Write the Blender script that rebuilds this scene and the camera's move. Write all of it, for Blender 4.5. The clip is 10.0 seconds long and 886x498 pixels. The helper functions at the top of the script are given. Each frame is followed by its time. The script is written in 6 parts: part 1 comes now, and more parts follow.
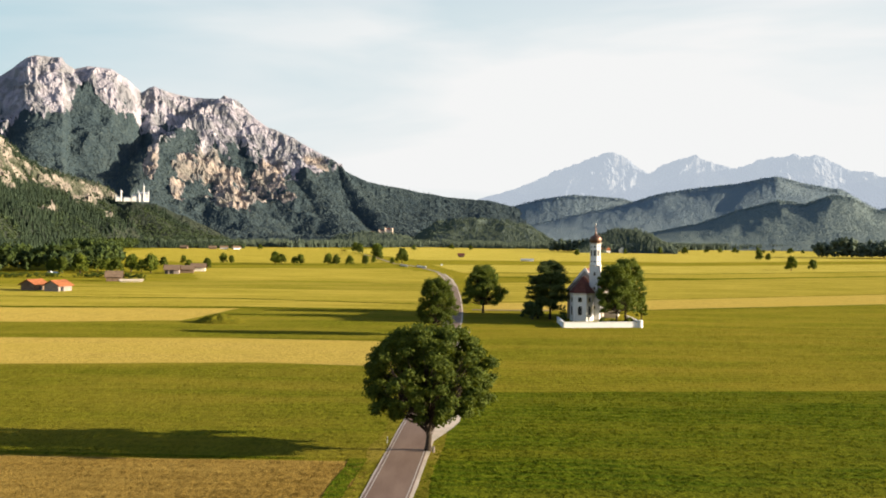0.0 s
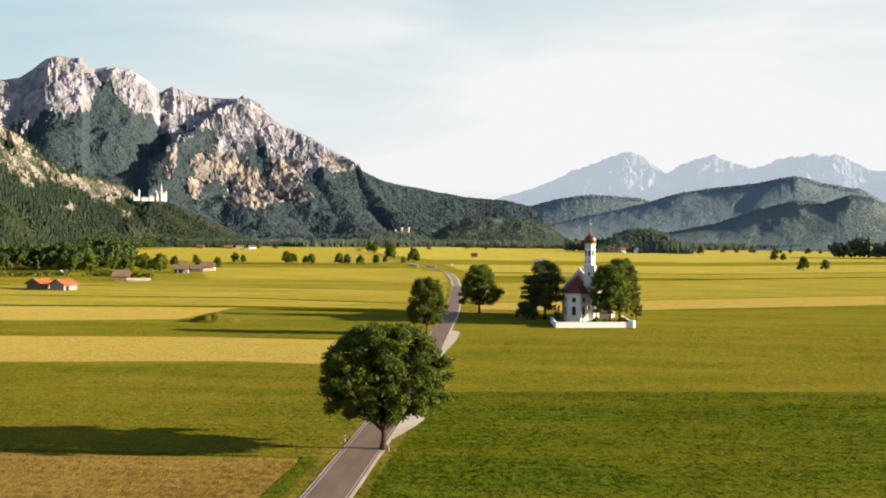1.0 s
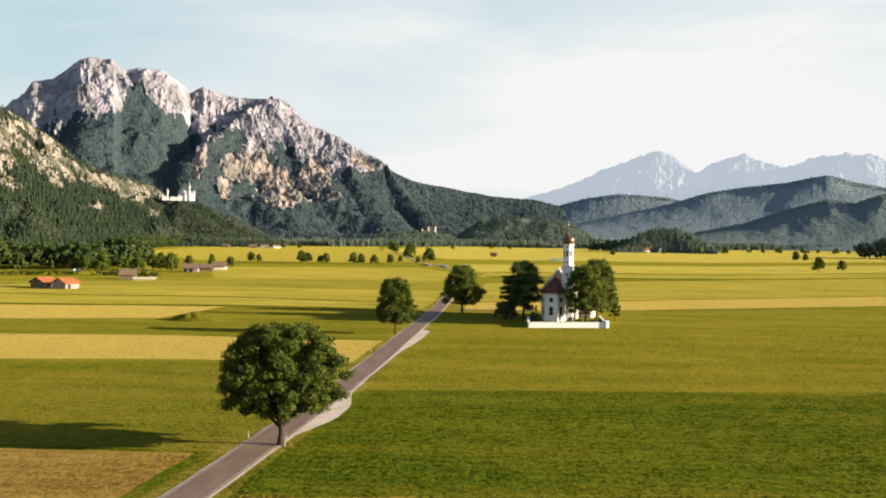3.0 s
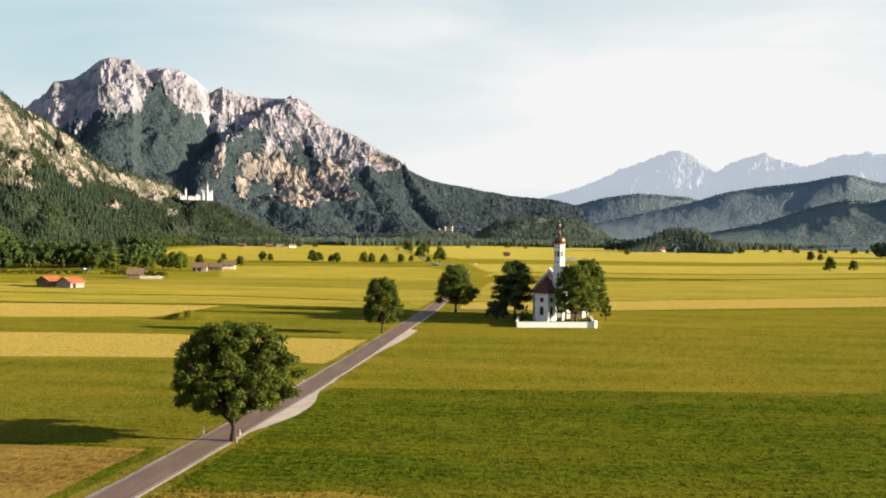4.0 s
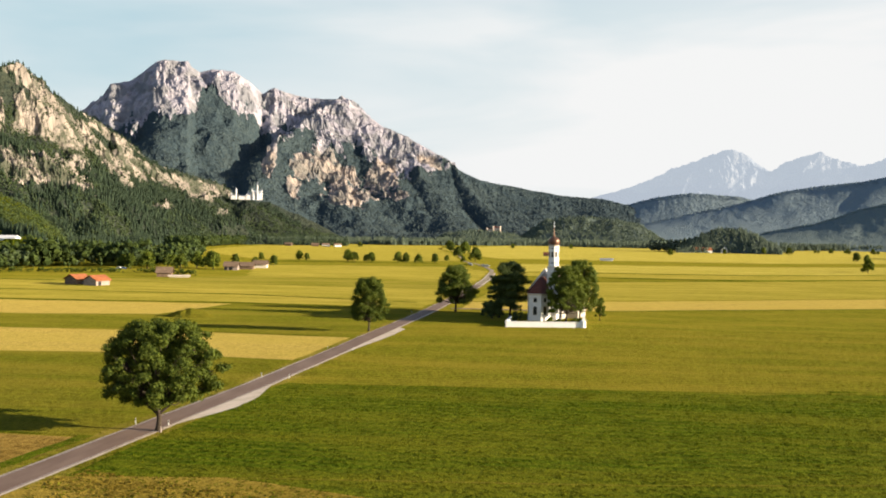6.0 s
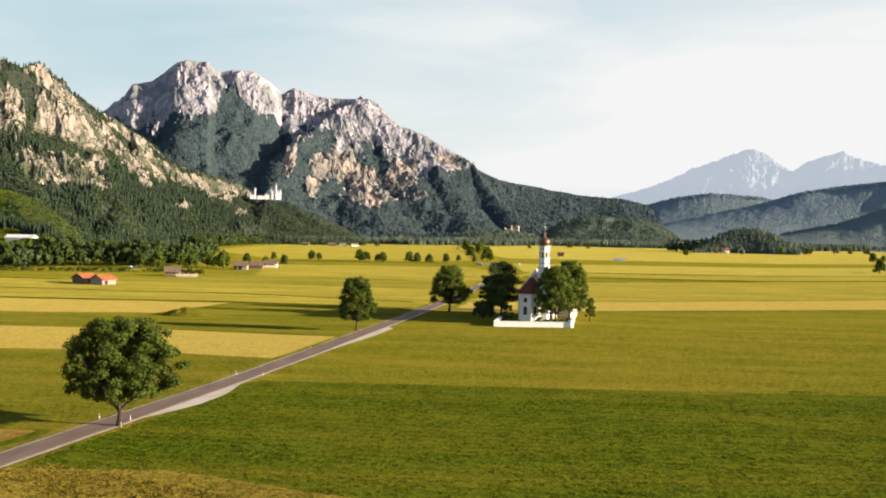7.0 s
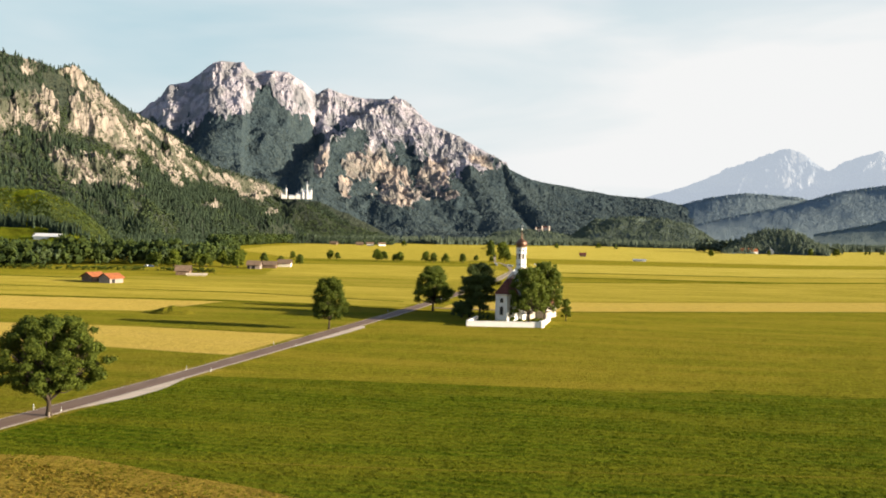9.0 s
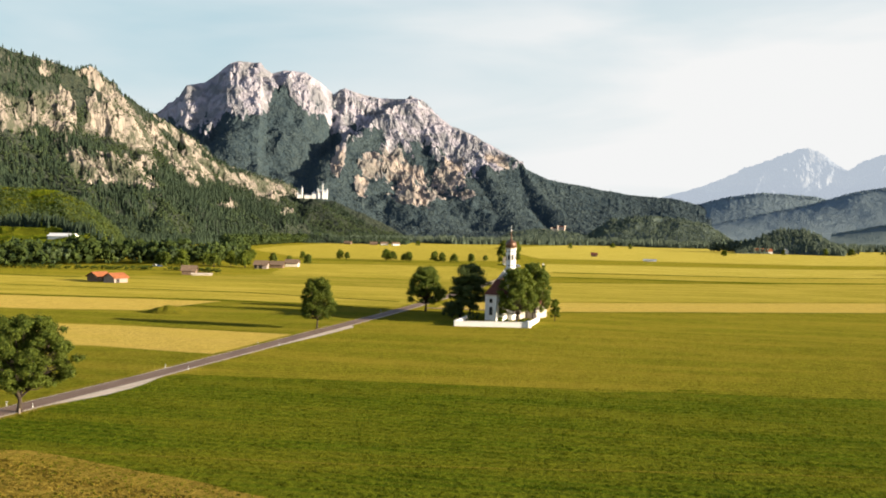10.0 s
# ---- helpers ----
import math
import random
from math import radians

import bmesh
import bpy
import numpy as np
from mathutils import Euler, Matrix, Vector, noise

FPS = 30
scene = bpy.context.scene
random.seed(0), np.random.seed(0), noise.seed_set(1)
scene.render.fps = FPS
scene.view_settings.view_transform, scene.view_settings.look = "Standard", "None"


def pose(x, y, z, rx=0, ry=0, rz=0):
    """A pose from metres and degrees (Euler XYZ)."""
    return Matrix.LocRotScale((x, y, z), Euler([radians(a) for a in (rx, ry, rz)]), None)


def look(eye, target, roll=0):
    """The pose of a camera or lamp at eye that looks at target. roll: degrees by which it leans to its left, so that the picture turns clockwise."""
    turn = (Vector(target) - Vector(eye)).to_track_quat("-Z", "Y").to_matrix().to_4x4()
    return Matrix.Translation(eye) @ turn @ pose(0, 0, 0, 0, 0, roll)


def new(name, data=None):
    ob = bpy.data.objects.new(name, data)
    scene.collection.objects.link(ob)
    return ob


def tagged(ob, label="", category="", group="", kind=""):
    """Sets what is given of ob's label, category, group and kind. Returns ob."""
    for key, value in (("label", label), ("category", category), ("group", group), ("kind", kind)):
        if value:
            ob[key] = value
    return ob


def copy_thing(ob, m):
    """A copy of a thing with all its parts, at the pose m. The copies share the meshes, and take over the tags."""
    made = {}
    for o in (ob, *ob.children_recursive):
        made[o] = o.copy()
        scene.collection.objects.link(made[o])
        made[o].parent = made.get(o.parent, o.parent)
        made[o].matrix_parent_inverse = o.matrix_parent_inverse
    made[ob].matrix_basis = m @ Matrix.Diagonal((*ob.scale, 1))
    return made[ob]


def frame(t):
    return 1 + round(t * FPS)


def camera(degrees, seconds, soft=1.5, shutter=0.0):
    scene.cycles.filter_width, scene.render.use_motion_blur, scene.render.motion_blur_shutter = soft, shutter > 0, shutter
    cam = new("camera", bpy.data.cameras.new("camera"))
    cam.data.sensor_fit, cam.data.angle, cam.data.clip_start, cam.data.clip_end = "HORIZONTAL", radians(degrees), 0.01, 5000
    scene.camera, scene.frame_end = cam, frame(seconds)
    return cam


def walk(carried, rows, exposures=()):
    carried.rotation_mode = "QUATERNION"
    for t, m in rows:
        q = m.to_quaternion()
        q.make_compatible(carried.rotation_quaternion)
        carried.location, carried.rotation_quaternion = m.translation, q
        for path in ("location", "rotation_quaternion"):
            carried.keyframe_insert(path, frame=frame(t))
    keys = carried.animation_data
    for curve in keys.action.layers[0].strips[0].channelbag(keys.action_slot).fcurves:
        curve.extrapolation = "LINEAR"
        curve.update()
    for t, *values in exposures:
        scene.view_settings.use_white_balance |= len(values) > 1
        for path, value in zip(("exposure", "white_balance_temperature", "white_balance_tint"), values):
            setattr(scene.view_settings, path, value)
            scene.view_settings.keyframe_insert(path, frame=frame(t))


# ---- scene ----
cam = camera(48.06, 10.0, 1.9)
# seconds, place, yaw, pitch, roll
PATH = [
    (0.0, 0.00, 0.00, 24.98, 0.00, -0.61, -0.58),
    (0.5, 3.67, -0.21, 25.02, 0.56, -0.62, -0.60),
    (1.0, 7.52, -0.94, 25.16, 1.08, -0.64, -0.64),
    (1.5, 11.54, -1.74, 25.34, 1.55, -0.65, -0.65),
    (2.0, 15.69, -2.06, 25.46, 1.98, -0.68, -0.65),
    (2.5, 19.84, -2.62, 25.53, 2.42, -0.68, -0.68),
    (4.0, 33.05, -5.31, 26.03, 4.04, -0.75, -0.77),
    (4.5, 37.63, -6.27, 26.16, 4.70, -0.76, -0.79),
    (5.0, 42.25, -7.25, 26.29, 5.48, -0.78, -0.83),
    (5.5, 47.02, -8.42, 26.48, 6.30, -0.80, -0.86),
    (6.0, 51.87, -9.47, 26.66, 7.13, -0.82, -0.91),
    (7.5, 66.69, -12.97, 27.33, 8.87, -0.88, -1.02),
    (8.0, 71.42, -14.00, 27.53, 9.40, -0.90, -1.06),
    (8.5, 76.24, -15.33, 27.89, 9.89, -0.92, -1.09),
    (9.0, 81.60, -16.69, 28.17, 10.45, -0.93, -1.15),
    (9.5, 86.26, -17.82, 28.55, 10.95, -0.96, -1.15),
    (10.0, 91.49, -19.00, 28.88, 11.51, -0.98, -1.18),
]
walk(cam, [(t, pose(x, y, z, 90 + pitch, roll, yaw)) for t, x, y, z, yaw, pitch, roll in PATH], [(0.0, 1.6), (10.0, 1.6)])

# ---- world, sun ----
SUN_EL, SUN_AZ = radians(12.2), radians(94.0)  # azimuth from +y towards +x
SKY = 0.0396

world = bpy.data.worlds.new("world")
scene.world = world
world.use_nodes = True
wn, wl = world.node_tree.nodes, world.node_tree.links
wn.clear()


def build_world():
    out = wn.new("ShaderNodeOutputWorld")
    bg = wn.new("ShaderNodeBackground")
    bg.inputs["Strength"].default_value = SKY
    sky = wn.new("ShaderNodeTexSky")
    sky.sky_type, sky.sun_disc = "NISHITA", False
    sky.sun_elevation, sky.sun_rotation = SUN_EL, SUN_AZ
    sky.air_density, sky.dust_density, sky.ozone_density = 1.0, 1.6, 1.0
    coord = wn.new("ShaderNodeTexCoord")
    stretch = wn.new("ShaderNodeMapping")
    stretch.inputs["Scale"].default_value = (1.3, 1.3, 6.5)
    stretch.inputs["Rotation"].default_value = (0.10, 0.0, 0.3)
    cloud = wn.new("ShaderNodeTexNoise")
    cloud.inputs["Scale"].default_value, cloud.inputs["Detail"].default_value = 1.3, 5.0
    cloud.inputs["Roughness"].default_value, cloud.inputs["Distortion"].default_value = 0.5, 0.4
    ramp = wn.new("ShaderNodeValToRGB")
    ramp.color_ramp.elements[0].position, ramp.color_ramp.elements[1].position = 0.43, 0.62
    # thin high cloud thickens towards the sun, in +x, and thins out overhead
    split = wn.new("ShaderNodeSeparateXYZ")
    east = wn.new("ShaderNodeMapRange")
    east.inputs["From Min"].default_value, east.inputs["From Max"].default_value = -0.42, 0.12
    east.inputs["To Min"].default_value, east.inputs["To Max"].default_value = 0.0, 1.0
    high = wn.new("ShaderNodeMapRange")
    high.inputs["From Min"].default_value, high.inputs["From Max"].default_value = 0.13, 0.30
    high.inputs["To Min"].default_value, high.inputs["To Max"].default_value = 0.0, 0.30
    veil = wn.new("ShaderNodeMath")
    veil.operation = "MULTIPLY_ADD"
    veil.inputs[1].default_value = 0.62
    less = wn.new("ShaderNodeMath")
    less.operation, less.use_clamp = "SUBTRACT", True
    add = wn.new("ShaderNodeMath")
    add.operation, add.use_clamp = "MULTIPLY_ADD", True
    add.inputs[1].default_value = 0.48
    mix = wn.new("ShaderNodeMix")
    mix.data_type = "RGBA"
    mix.inputs["B"].default_value = (7.6, 7.62, 7.6, 1.0)
    blue = wn.new("ShaderNodeMix")
    blue.data_type = "RGBA"
    blue.inputs["Factor"].default_value = 0.75
    blue.inputs["B"].default_value = (4.55, 6.4, 7.1, 1.0)
    wl.new(coord.outputs["Generated"], stretch.inputs["Vector"])
    wl.new(stretch.outputs["Vector"], cloud.inputs["Vector"])
    wl.new(cloud.outputs["Fac"], ramp.inputs["Fac"])
    wl.new(coord.outputs["Generated"], split.inputs["Vector"])
    wl.new(split.outputs["X"], east.inputs["Value"])
    wl.new(split.outputs["Z"], high.inputs["Value"])
    wl.new(east.outputs["Result"], veil.inputs[0])
    veil.inputs[2].default_value = 0.12
    wl.new(veil.outputs[0], less.inputs[0])
    wl.new(high.outputs["Result"], less.inputs[1])
    wl.new(ramp.outputs["Color"], add.inputs[0])
    wl.new(less.outputs[0], add.inputs[2])
    wl.new(sky.outputs["Color"], blue.inputs["A"])
    wl.new(blue.outputs["Result"], mix.inputs["A"])
    wl.new(add.outputs[0], mix.inputs["Factor"])
    # above the haze the sky falls off to the clear evening blue
    clear = wn.new("ShaderNodeMapRange")
    clear.interpolation_type = "SMOOTHSTEP"
    clear.inputs["From Min"].default_value, clear.inputs["From Max"].default_value = 0.20, 0.42
    dome = wn.new("ShaderNodeMix")
    dome.data_type = "RGBA"
    wl.new(split.outputs["Z"], clear.inputs["Value"])
    wl.new(clear.outputs["Result"], dome.inputs["Factor"])
    wl.new(mix.outputs["Result"], dome.inputs["A"])
    deep = wn.new("ShaderNodeMix")
    deep.data_type, deep.blend_type, deep.inputs["Factor"].default_value = "RGBA", "MULTIPLY", 1.0
    deep.inputs["B"].default_value = (1.62, 1.64, 1.8, 1.0)
    wl.new(sky.outputs["Color"], deep.inputs["A"])
    wl.new(deep.outputs["Result"], dome.inputs["B"])
    wl.new(dome.outputs["Result"], bg.inputs["Color"])
    wl.new(bg.outputs["Background"], out.inputs["Surface"])


build_world()
sun_data = bpy.data.lights.new("sun", "SUN")
sun_data.energy, sun_data.angle, sun_data.color = 4.8, radians(0.6), (1.0, 0.84, 0.62)
sun = new("sun", sun_data)
sun.matrix_world = look((0, 0, 60), Vector((0, 0, 60)) - Vector((math.sin(SUN_AZ) * math.cos(SUN_EL), math.cos(SUN_AZ) * math.cos(SUN_EL), math.sin(SUN_EL))))

# ---- materials ----
def material(name, rough=0.9, spec=0.2):
    m = bpy.data.materials.new(name)
    m.use_nodes = True
    b = m.node_tree.nodes["Principled BSDF"]
    b.inputs["Roughness"].default_value = rough
    b.inputs["Specular IOR Level"].default_value = spec
    return m, m.node_tree.nodes, m.node_tree.links, b


def node(n, kind, **values):
    made = n.new(kind)
    for key, value in values.items():
        made.inputs[key.replace("_", " ")].default_value = value
    return made


def noise_at(n, l, scale, detail=4.0, rough=0.55, stretch=(1, 1, 1), turn=0.0):
    """Noise in world metres, scale in cycles a metre."""
    geo = n.new("ShaderNodeNewGeometry")
    mp = n.new("ShaderNodeMapping")
    mp.inputs["Scale"].default_value = stretch
    mp.inputs["Rotation"].default_value = (0, 0, turn)
    tex = node(n, "ShaderNodeTexNoise", Scale=scale, Detail=detail, Roughness=rough)
    l.new(geo.outputs["Position"], mp.inputs["Vector"])
    l.new(mp.outputs["Vector"], tex.inputs["Vector"])
    return tex.outputs["Fac"]


def ramp(n, l, value, low, high, a, b):
    """Colours a to b where value goes from low to high."""
    r = n.new("ShaderNodeValToRGB")
    r.color_ramp.elements[0].position, r.color_ramp.elements[1].position = low, high
    r.color_ramp.elements[0].color, r.color_ramp.elements[1].color = (*a, 1), (*b, 1)
    l.new(value, r.inputs["Fac"])
    return r.outputs["Color"]


def blend(n, l, fac, a, b, kind="MIX"):
    m = n.new("ShaderNodeMix")
    m.data_type, m.blend_type = "RGBA", kind
    for slot, value in (("Factor", fac), ("A", a), ("B", b)):
        if isinstance(value, (int, float)):
            m.inputs[slot].default_value = value
        elif isinstance(value, tuple):
            m.inputs[slot].default_value = (*value, 1)
        else:
            l.new(value, m.inputs[slot])
    return m.outputs["Result"]


def bump(n, l, b, height, strength, distance):
    k = node(n, "ShaderNodeBump", Strength=strength, Distance=distance)
    l.new(height, k.inputs["Height"])
    l.new(k.outputs["Normal"], b.inputs["Normal"])


def grass_material(name, dark, light, dry, dryness=0.5, rows=0.0, turn=0.05, relief=0.25, sheen=0.10):
    """Meadow or stubble: tufts, drifts of drier grass, and mowing rows along x."""
    m, n, l, b = material(name, 0.95, 0.1)
    tuft = noise_at(n, l, 0.9, 6, 0.7)
    clump = noise_at(n, l, 1.7, 4, 0.62, (1, 0.36, 1), turn)
    patchy = noise_at(n, l, 0.16, 5, 0.7, (1, 0.6, 1), turn)
    drift = noise_at(n, l, 0.018, 4, 0.55, (1, 4.5, 1), turn)
    col = ramp(n, l, tuft, 0.32, 0.68, dark, light)
    col = blend(n, l, ramp(n, l, clump, 0.46, 0.60, (0, 0, 0), (0.78, 0.78, 0.78)), col, tuple(0.62 * c for c in dark))
    col = blend(n, l, ramp(n, l, patchy, 0.50, 0.66, (0, 0, 0), (0.30 * dryness,) * 3), col, dry)
    blotch = noise_at(n, l, 0.26, 5, 0.68, (1, 0.45, 1), turn + 0.4)
    col = blend(n, l, ramp(n, l, blotch, 0.48, 0.66, (0, 0, 0), (0.6, 0.6, 0.6)), col, tuple(0.66 * c for c in dark))
    col = blend(n, l, ramp(n, l, drift, 0.40, 0.64, (0, 0, 0), (dryness,) * 3), col, dry)
    height = blend(n, l, 0.65, tuft, clump)
    if rows:
        geo = n.new("ShaderNodeNewGeometry")
        mp = n.new("ShaderNodeMapping")
        mp.inputs["Rotation"].default_value = (0, 0, turn)
        w = node(n, "ShaderNodeTexWave", Scale=0.125, Distortion=3.0, Detail=3.0, Detail_Scale=0.8)
        w.bands_direction = "Y"
        l.new(geo.outputs["Position"], mp.inputs["Vector"])
        l.new(mp.outputs["Vector"], w.inputs["Vector"])
        col = blend(n, l, ramp(n, l, w.outputs["Fac"], 0.35, 0.85, (0, 0, 0), (rows,) * 3), col, dry)
    l.new(col, b.inputs["Base Color"])
    bump(n, l, b, height, 0.9, relief)
    b.inputs["Sheen Weight"].default_value, b.inputs["Sheen Roughness"].default_value = min(1.0, sheen * 5), 0.6
    l.new(blend(n, l, 1.0, col, (3.0, 3.0, 3.0), "MULTIPLY"), b.inputs["Sheen Tint"])
    # upright blades, facing all ways, catch the low sun on their sides
    geo = n.new("ShaderNodeNewGeometry")
    tex = node(n, "ShaderNodeTexNoise", Scale=6.0, Detail=2.0, Roughness=0.8)
    l.new(geo.outputs["Position"], tex.inputs["Vector"])
    off, wide, unit = (n.new("ShaderNodeVectorMath") for _ in range(3))
    off.operation, wide.operation, unit.operation = "SUBTRACT", "MULTIPLY", "NORMALIZE"
    off.inputs[1].default_value, wide.inputs[1].default_value = (0.5, 0.5, 0.46), (1.0, 1.0, 0.7)
    l.new(tex.outputs["Color"], off.inputs[0])
    l.new(off.outputs["Vector"], wide.inputs[0])
    l.new(wide.outputs["Vector"], unit.inputs[0])
    blade, thin = n.new("ShaderNodeBsdfDiffuse"), n.new("ShaderNodeBsdfTranslucent")
    for s in (blade, thin):
        l.new(col, s.inputs["Color"])
        l.new(unit.outputs["Vector"], s.inputs["Normal"])
    m1, m2 = n.new("ShaderNodeMixShader"), n.new("ShaderNodeMixShader")
    m1.inputs["Fac"].default_value, m2.inputs["Fac"].default_value = 0.40, 0.80
    l.new(blade.outputs["BSDF"], m1.inputs[1])
    l.new(thin.outputs["BSDF"], m1.inputs[2])
    l.new(b.outputs["BSDF"], m2.inputs[1])
    l.new(m1.outputs["Shader"], m2.inputs[2])
    l.new(m2.outputs["Shader"], n["Material Output"].inputs["Surface"])
    return m


M_MEADOW = grass_material("meadow_grass", (0.164, 0.176, 0.011), (0.270, 0.264, 0.020), (0.355, 0.275, 0.033), 0.5, 0.25)
M_LUSH = grass_material("lush_grass", (0.064, 0.116, 0.005), (0.186, 0.232, 0.012), (0.255, 0.238, 0.018), 0.5, 0.20, 0.05, 0.35, 0.08)
M_GREEN = grass_material("green_meadow", (0.142, 0.156, 0.010), (0.240, 0.244, 0.018), (0.310, 0.250, 0.032), 0.5, 0.14)
# yellow and ochre grass also brightened and blued a little as haze
M_YELLOW = grass_material("yellow_meadow", (0.335, 0.300, 0.040), (0.445, 0.390, 0.060), (0.520, 0.430, 0.100), 0.7, 0.35, 0.05, 0.25, 0.12)
M_OCHRE = grass_material("ochre_meadow", (0.268, 0.248, 0.026), (0.385, 0.342, 0.041), (0.480, 0.385, 0.074), 0.7, 0.35, 0.05, 0.25, 0.11)
M_BARN_MEADOW = grass_material("light_meadow", (0.215, 0.210, 0.018), (0.325, 0.300, 0.030), (0.400, 0.325, 0.060), 0.6, 0.2)
M_STRAW = grass_material("mown_straw", (0.570, 0.420, 0.098), (0.670, 0.512, 0.142), (0.530, 0.418, 0.082), 0.5, 0.4)
M_STUBBLE = grass_material("brown_stubble", (0.255, 0.160, 0.032), (0.430, 0.285, 0.070), (0.500, 0.345, 0.092), 0.6, 0.2)
M_WILD = grass_material("wild_grass", (0.215, 0.165, 0.018), (0.400, 0.300, 0.046), (0.450, 0.320, 0.062), 0.6, 0.0)
M_VERGE = grass_material("verge_grass", (0.160, 0.160, 0.012), (0.280, 0.250, 0.027), (0.380, 0.295, 0.060), 0.6, 0.0)


def asphalt():
    m, n, l, b = material("asphalt", 0.85, 0.3)
    fine = noise_at(n, l, 6.0, 5, 0.7)
    patch = noise_at(n, l, 0.12, 4, 0.6, (3, 0.7, 1))
    col = ramp(n, l, fine, 0.3, 0.7, (0.128, 0.080, 0.056), (0.180, 0.117, 0.084))
    col = blend(n, l, ramp(n, l, patch, 0.4, 0.65, (0, 0, 0), (0.6,) * 3), col, (0.222, 0.152, 0.114))
    l.new(col, b.inputs["Base Color"])
    bump(n, l, b, fine, 0.4, 0.02)
    return m


def gravel():
    m, n, l, b = material("gravel", 0.95, 0.2)
    fine = noise_at(n, l, 5.0, 6, 0.75)
    patch = noise_at(n, l, 0.3, 4, 0.6)
    col = ramp(n, l, fine, 0.3, 0.7, (0.47, 0.39, 0.31), (0.64, 0.54, 0.44))
    col = blend(n, l, ramp(n, l, patch, 0.45, 0.65, (0, 0, 0), (0.5,) * 3), col, (0.33, 0.29, 0.20))
    l.new(col, b.inputs["Base Color"])
    bump(n, l, b, fine, 0.5, 0.05)
    return m


def plain(name, colour, rough=0.8, spread=0.12, scale=1.5, spec=0.3, metal=0.0, relief=0.02):
    m, n, l, b = material(name, rough, spec)
    b.inputs["Metallic"].default_value = metal
    big, fine = noise_at(n, l, scale, 5, 0.65), noise_at(n, l, scale * 7, 4, 0.6)
    dark, light = tuple(c * (1 - spread) for c in colour), tuple(min(1, c * (1 + spread)) for c in colour)
    col = ramp(n, l, big, 0.35, 0.65, dark, light)
    col = blend(n, l, ramp(n, l, fine, 0.5, 0.75, (0, 0, 0), (0.35,) * 3), col, dark)
    l.new(col, b.inputs["Base Color"])
    bump(n, l, b, fine, 0.4, relief)
    return m


def leaf_material(name, dark, light, glow=0.25, patch=0.25):
    m, n, l, b = material(name, 0.7, 0.10)
    geo = n.new("ShaderNodeNewGeometry")
    col = ramp(n, l, geo.outputs["Random Per Island"], 0.0, 1.0, dark, light)
    big = noise_at(n, l, patch, 3, 0.6)
    col = blend(n, l, ramp(n, l, big, 0.42, 0.62, (0, 0, 0), (0.45 if patch > 0.2 else 0.8,) * 3), col, light)
    l.new(col, b.inputs["Base Color"])
    t = n.new("ShaderNodeBsdfTranslucent")
    l.new(blend(n, l, 1.0, col, (1.6, 1.5, 0.6), "MULTIPLY"), t.inputs["Color"])
    mix = n.new("ShaderNodeMixShader")
    mix.inputs["Fac"].default_value = glow
    l.new(b.outputs["BSDF"], mix.inputs[1])
    l.new(t.outputs["BSDF"], mix.inputs[2])
    l.new(mix.outputs["Shader"], n["Material Output"].inputs["Surface"])
    return m


M_ASPHALT, M_GRAVEL = asphalt(), gravel()
M_LEAF = leaf_material("broad_leaves", (0.030, 0.052, 0.009), (0.100, 0.123, 0.017), 0.24)
M_LEAF_PALE = leaf_material("pale_leaves", (0.045, 0.075, 0.009), (0.13, 0.155, 0.02), 0.3)
M_PINE = leaf_material("pine_needles", (0.030, 0.050, 0.018), (0.082, 0.105, 0.032), 0.14)
M_WOODS = leaf_material("wood_leaves", (0.014, 0.028, 0.010), (0.047, 0.066, 0.014), 0.08, 0.045)
M_YOUNG = leaf_material("young_leaves", (0.038, 0.064, 0.020), (0.082, 0.108, 0.034), 0.1, 0.03)
# both hill spruces carry haze in their base colour: paled and blued
M_SPRUCE_FAR_HAZED = leaf_material("hazed_far_spruce", (0.160, 0.210, 0.240), (0.178, 0.224, 0.240), 0.05, 0.02)
M_SPRUCE_HILL_HAZED = leaf_material("hazed_hill_spruce", (0.132, 0.176, 0.184), (0.154, 0.198, 0.190), 0.05, 0.02)
M_LEAF_DARK = leaf_material("dark_leaves", (0.044, 0.072, 0.014), (0.125, 0.152, 0.024), 0.24)
# needles tinted blue as haze would tint them at this distance
M_SPRUCE_PEAK_HAZED = leaf_material("hazed_mountain_spruce", (0.034, 0.052, 0.062), (0.062, 0.082, 0.078), 0.05, 0.03)
# dark needle green, its blue raised to imitate a little haze
M_CONIFER = leaf_material("spruce_needles", (0.012, 0.024, 0.016), (0.032, 0.048, 0.025), 0.05)
M_FOREST = leaf_material("slope_leaves", (0.025, 0.044, 0.022), (0.062, 0.084, 0.035), 0.06, 0.03)
# leaf green lightened and cooled to imitate haze over the valley
M_VALLEY_HAZED = leaf_material("hazed_valley_trees", (0.042, 0.064, 0.050), (0.095, 0.120, 0.078), 0.05)
M_BARK = plain("bark", (0.052, 0.040, 0.030), 0.95, 0.35, 3.0, 0.1, 0, 0.06)
M_PLASTER = plain("white_plaster", (0.78, 0.765, 0.75), 0.85, 0.05, 0.6)
# white plaster with shade put into its colour, so sunlit walls stay dim
M_DIMMED_PLASTER = plain("dimmed_plaster", (0.40, 0.36, 0.315), 0.9, 0.08, 0.5)
M_CREAM = plain("cream_plaster", (0.66, 0.59, 0.48), 0.85, 0.06, 0.6)
M_SHINGLE = plain("red_shingles", (0.135, 0.044, 0.028), 0.8, 0.28, 1.2)
M_TILE = plain("orange_roof_tiles", (0.290, 0.098, 0.036), 0.8, 0.3, 0.8)
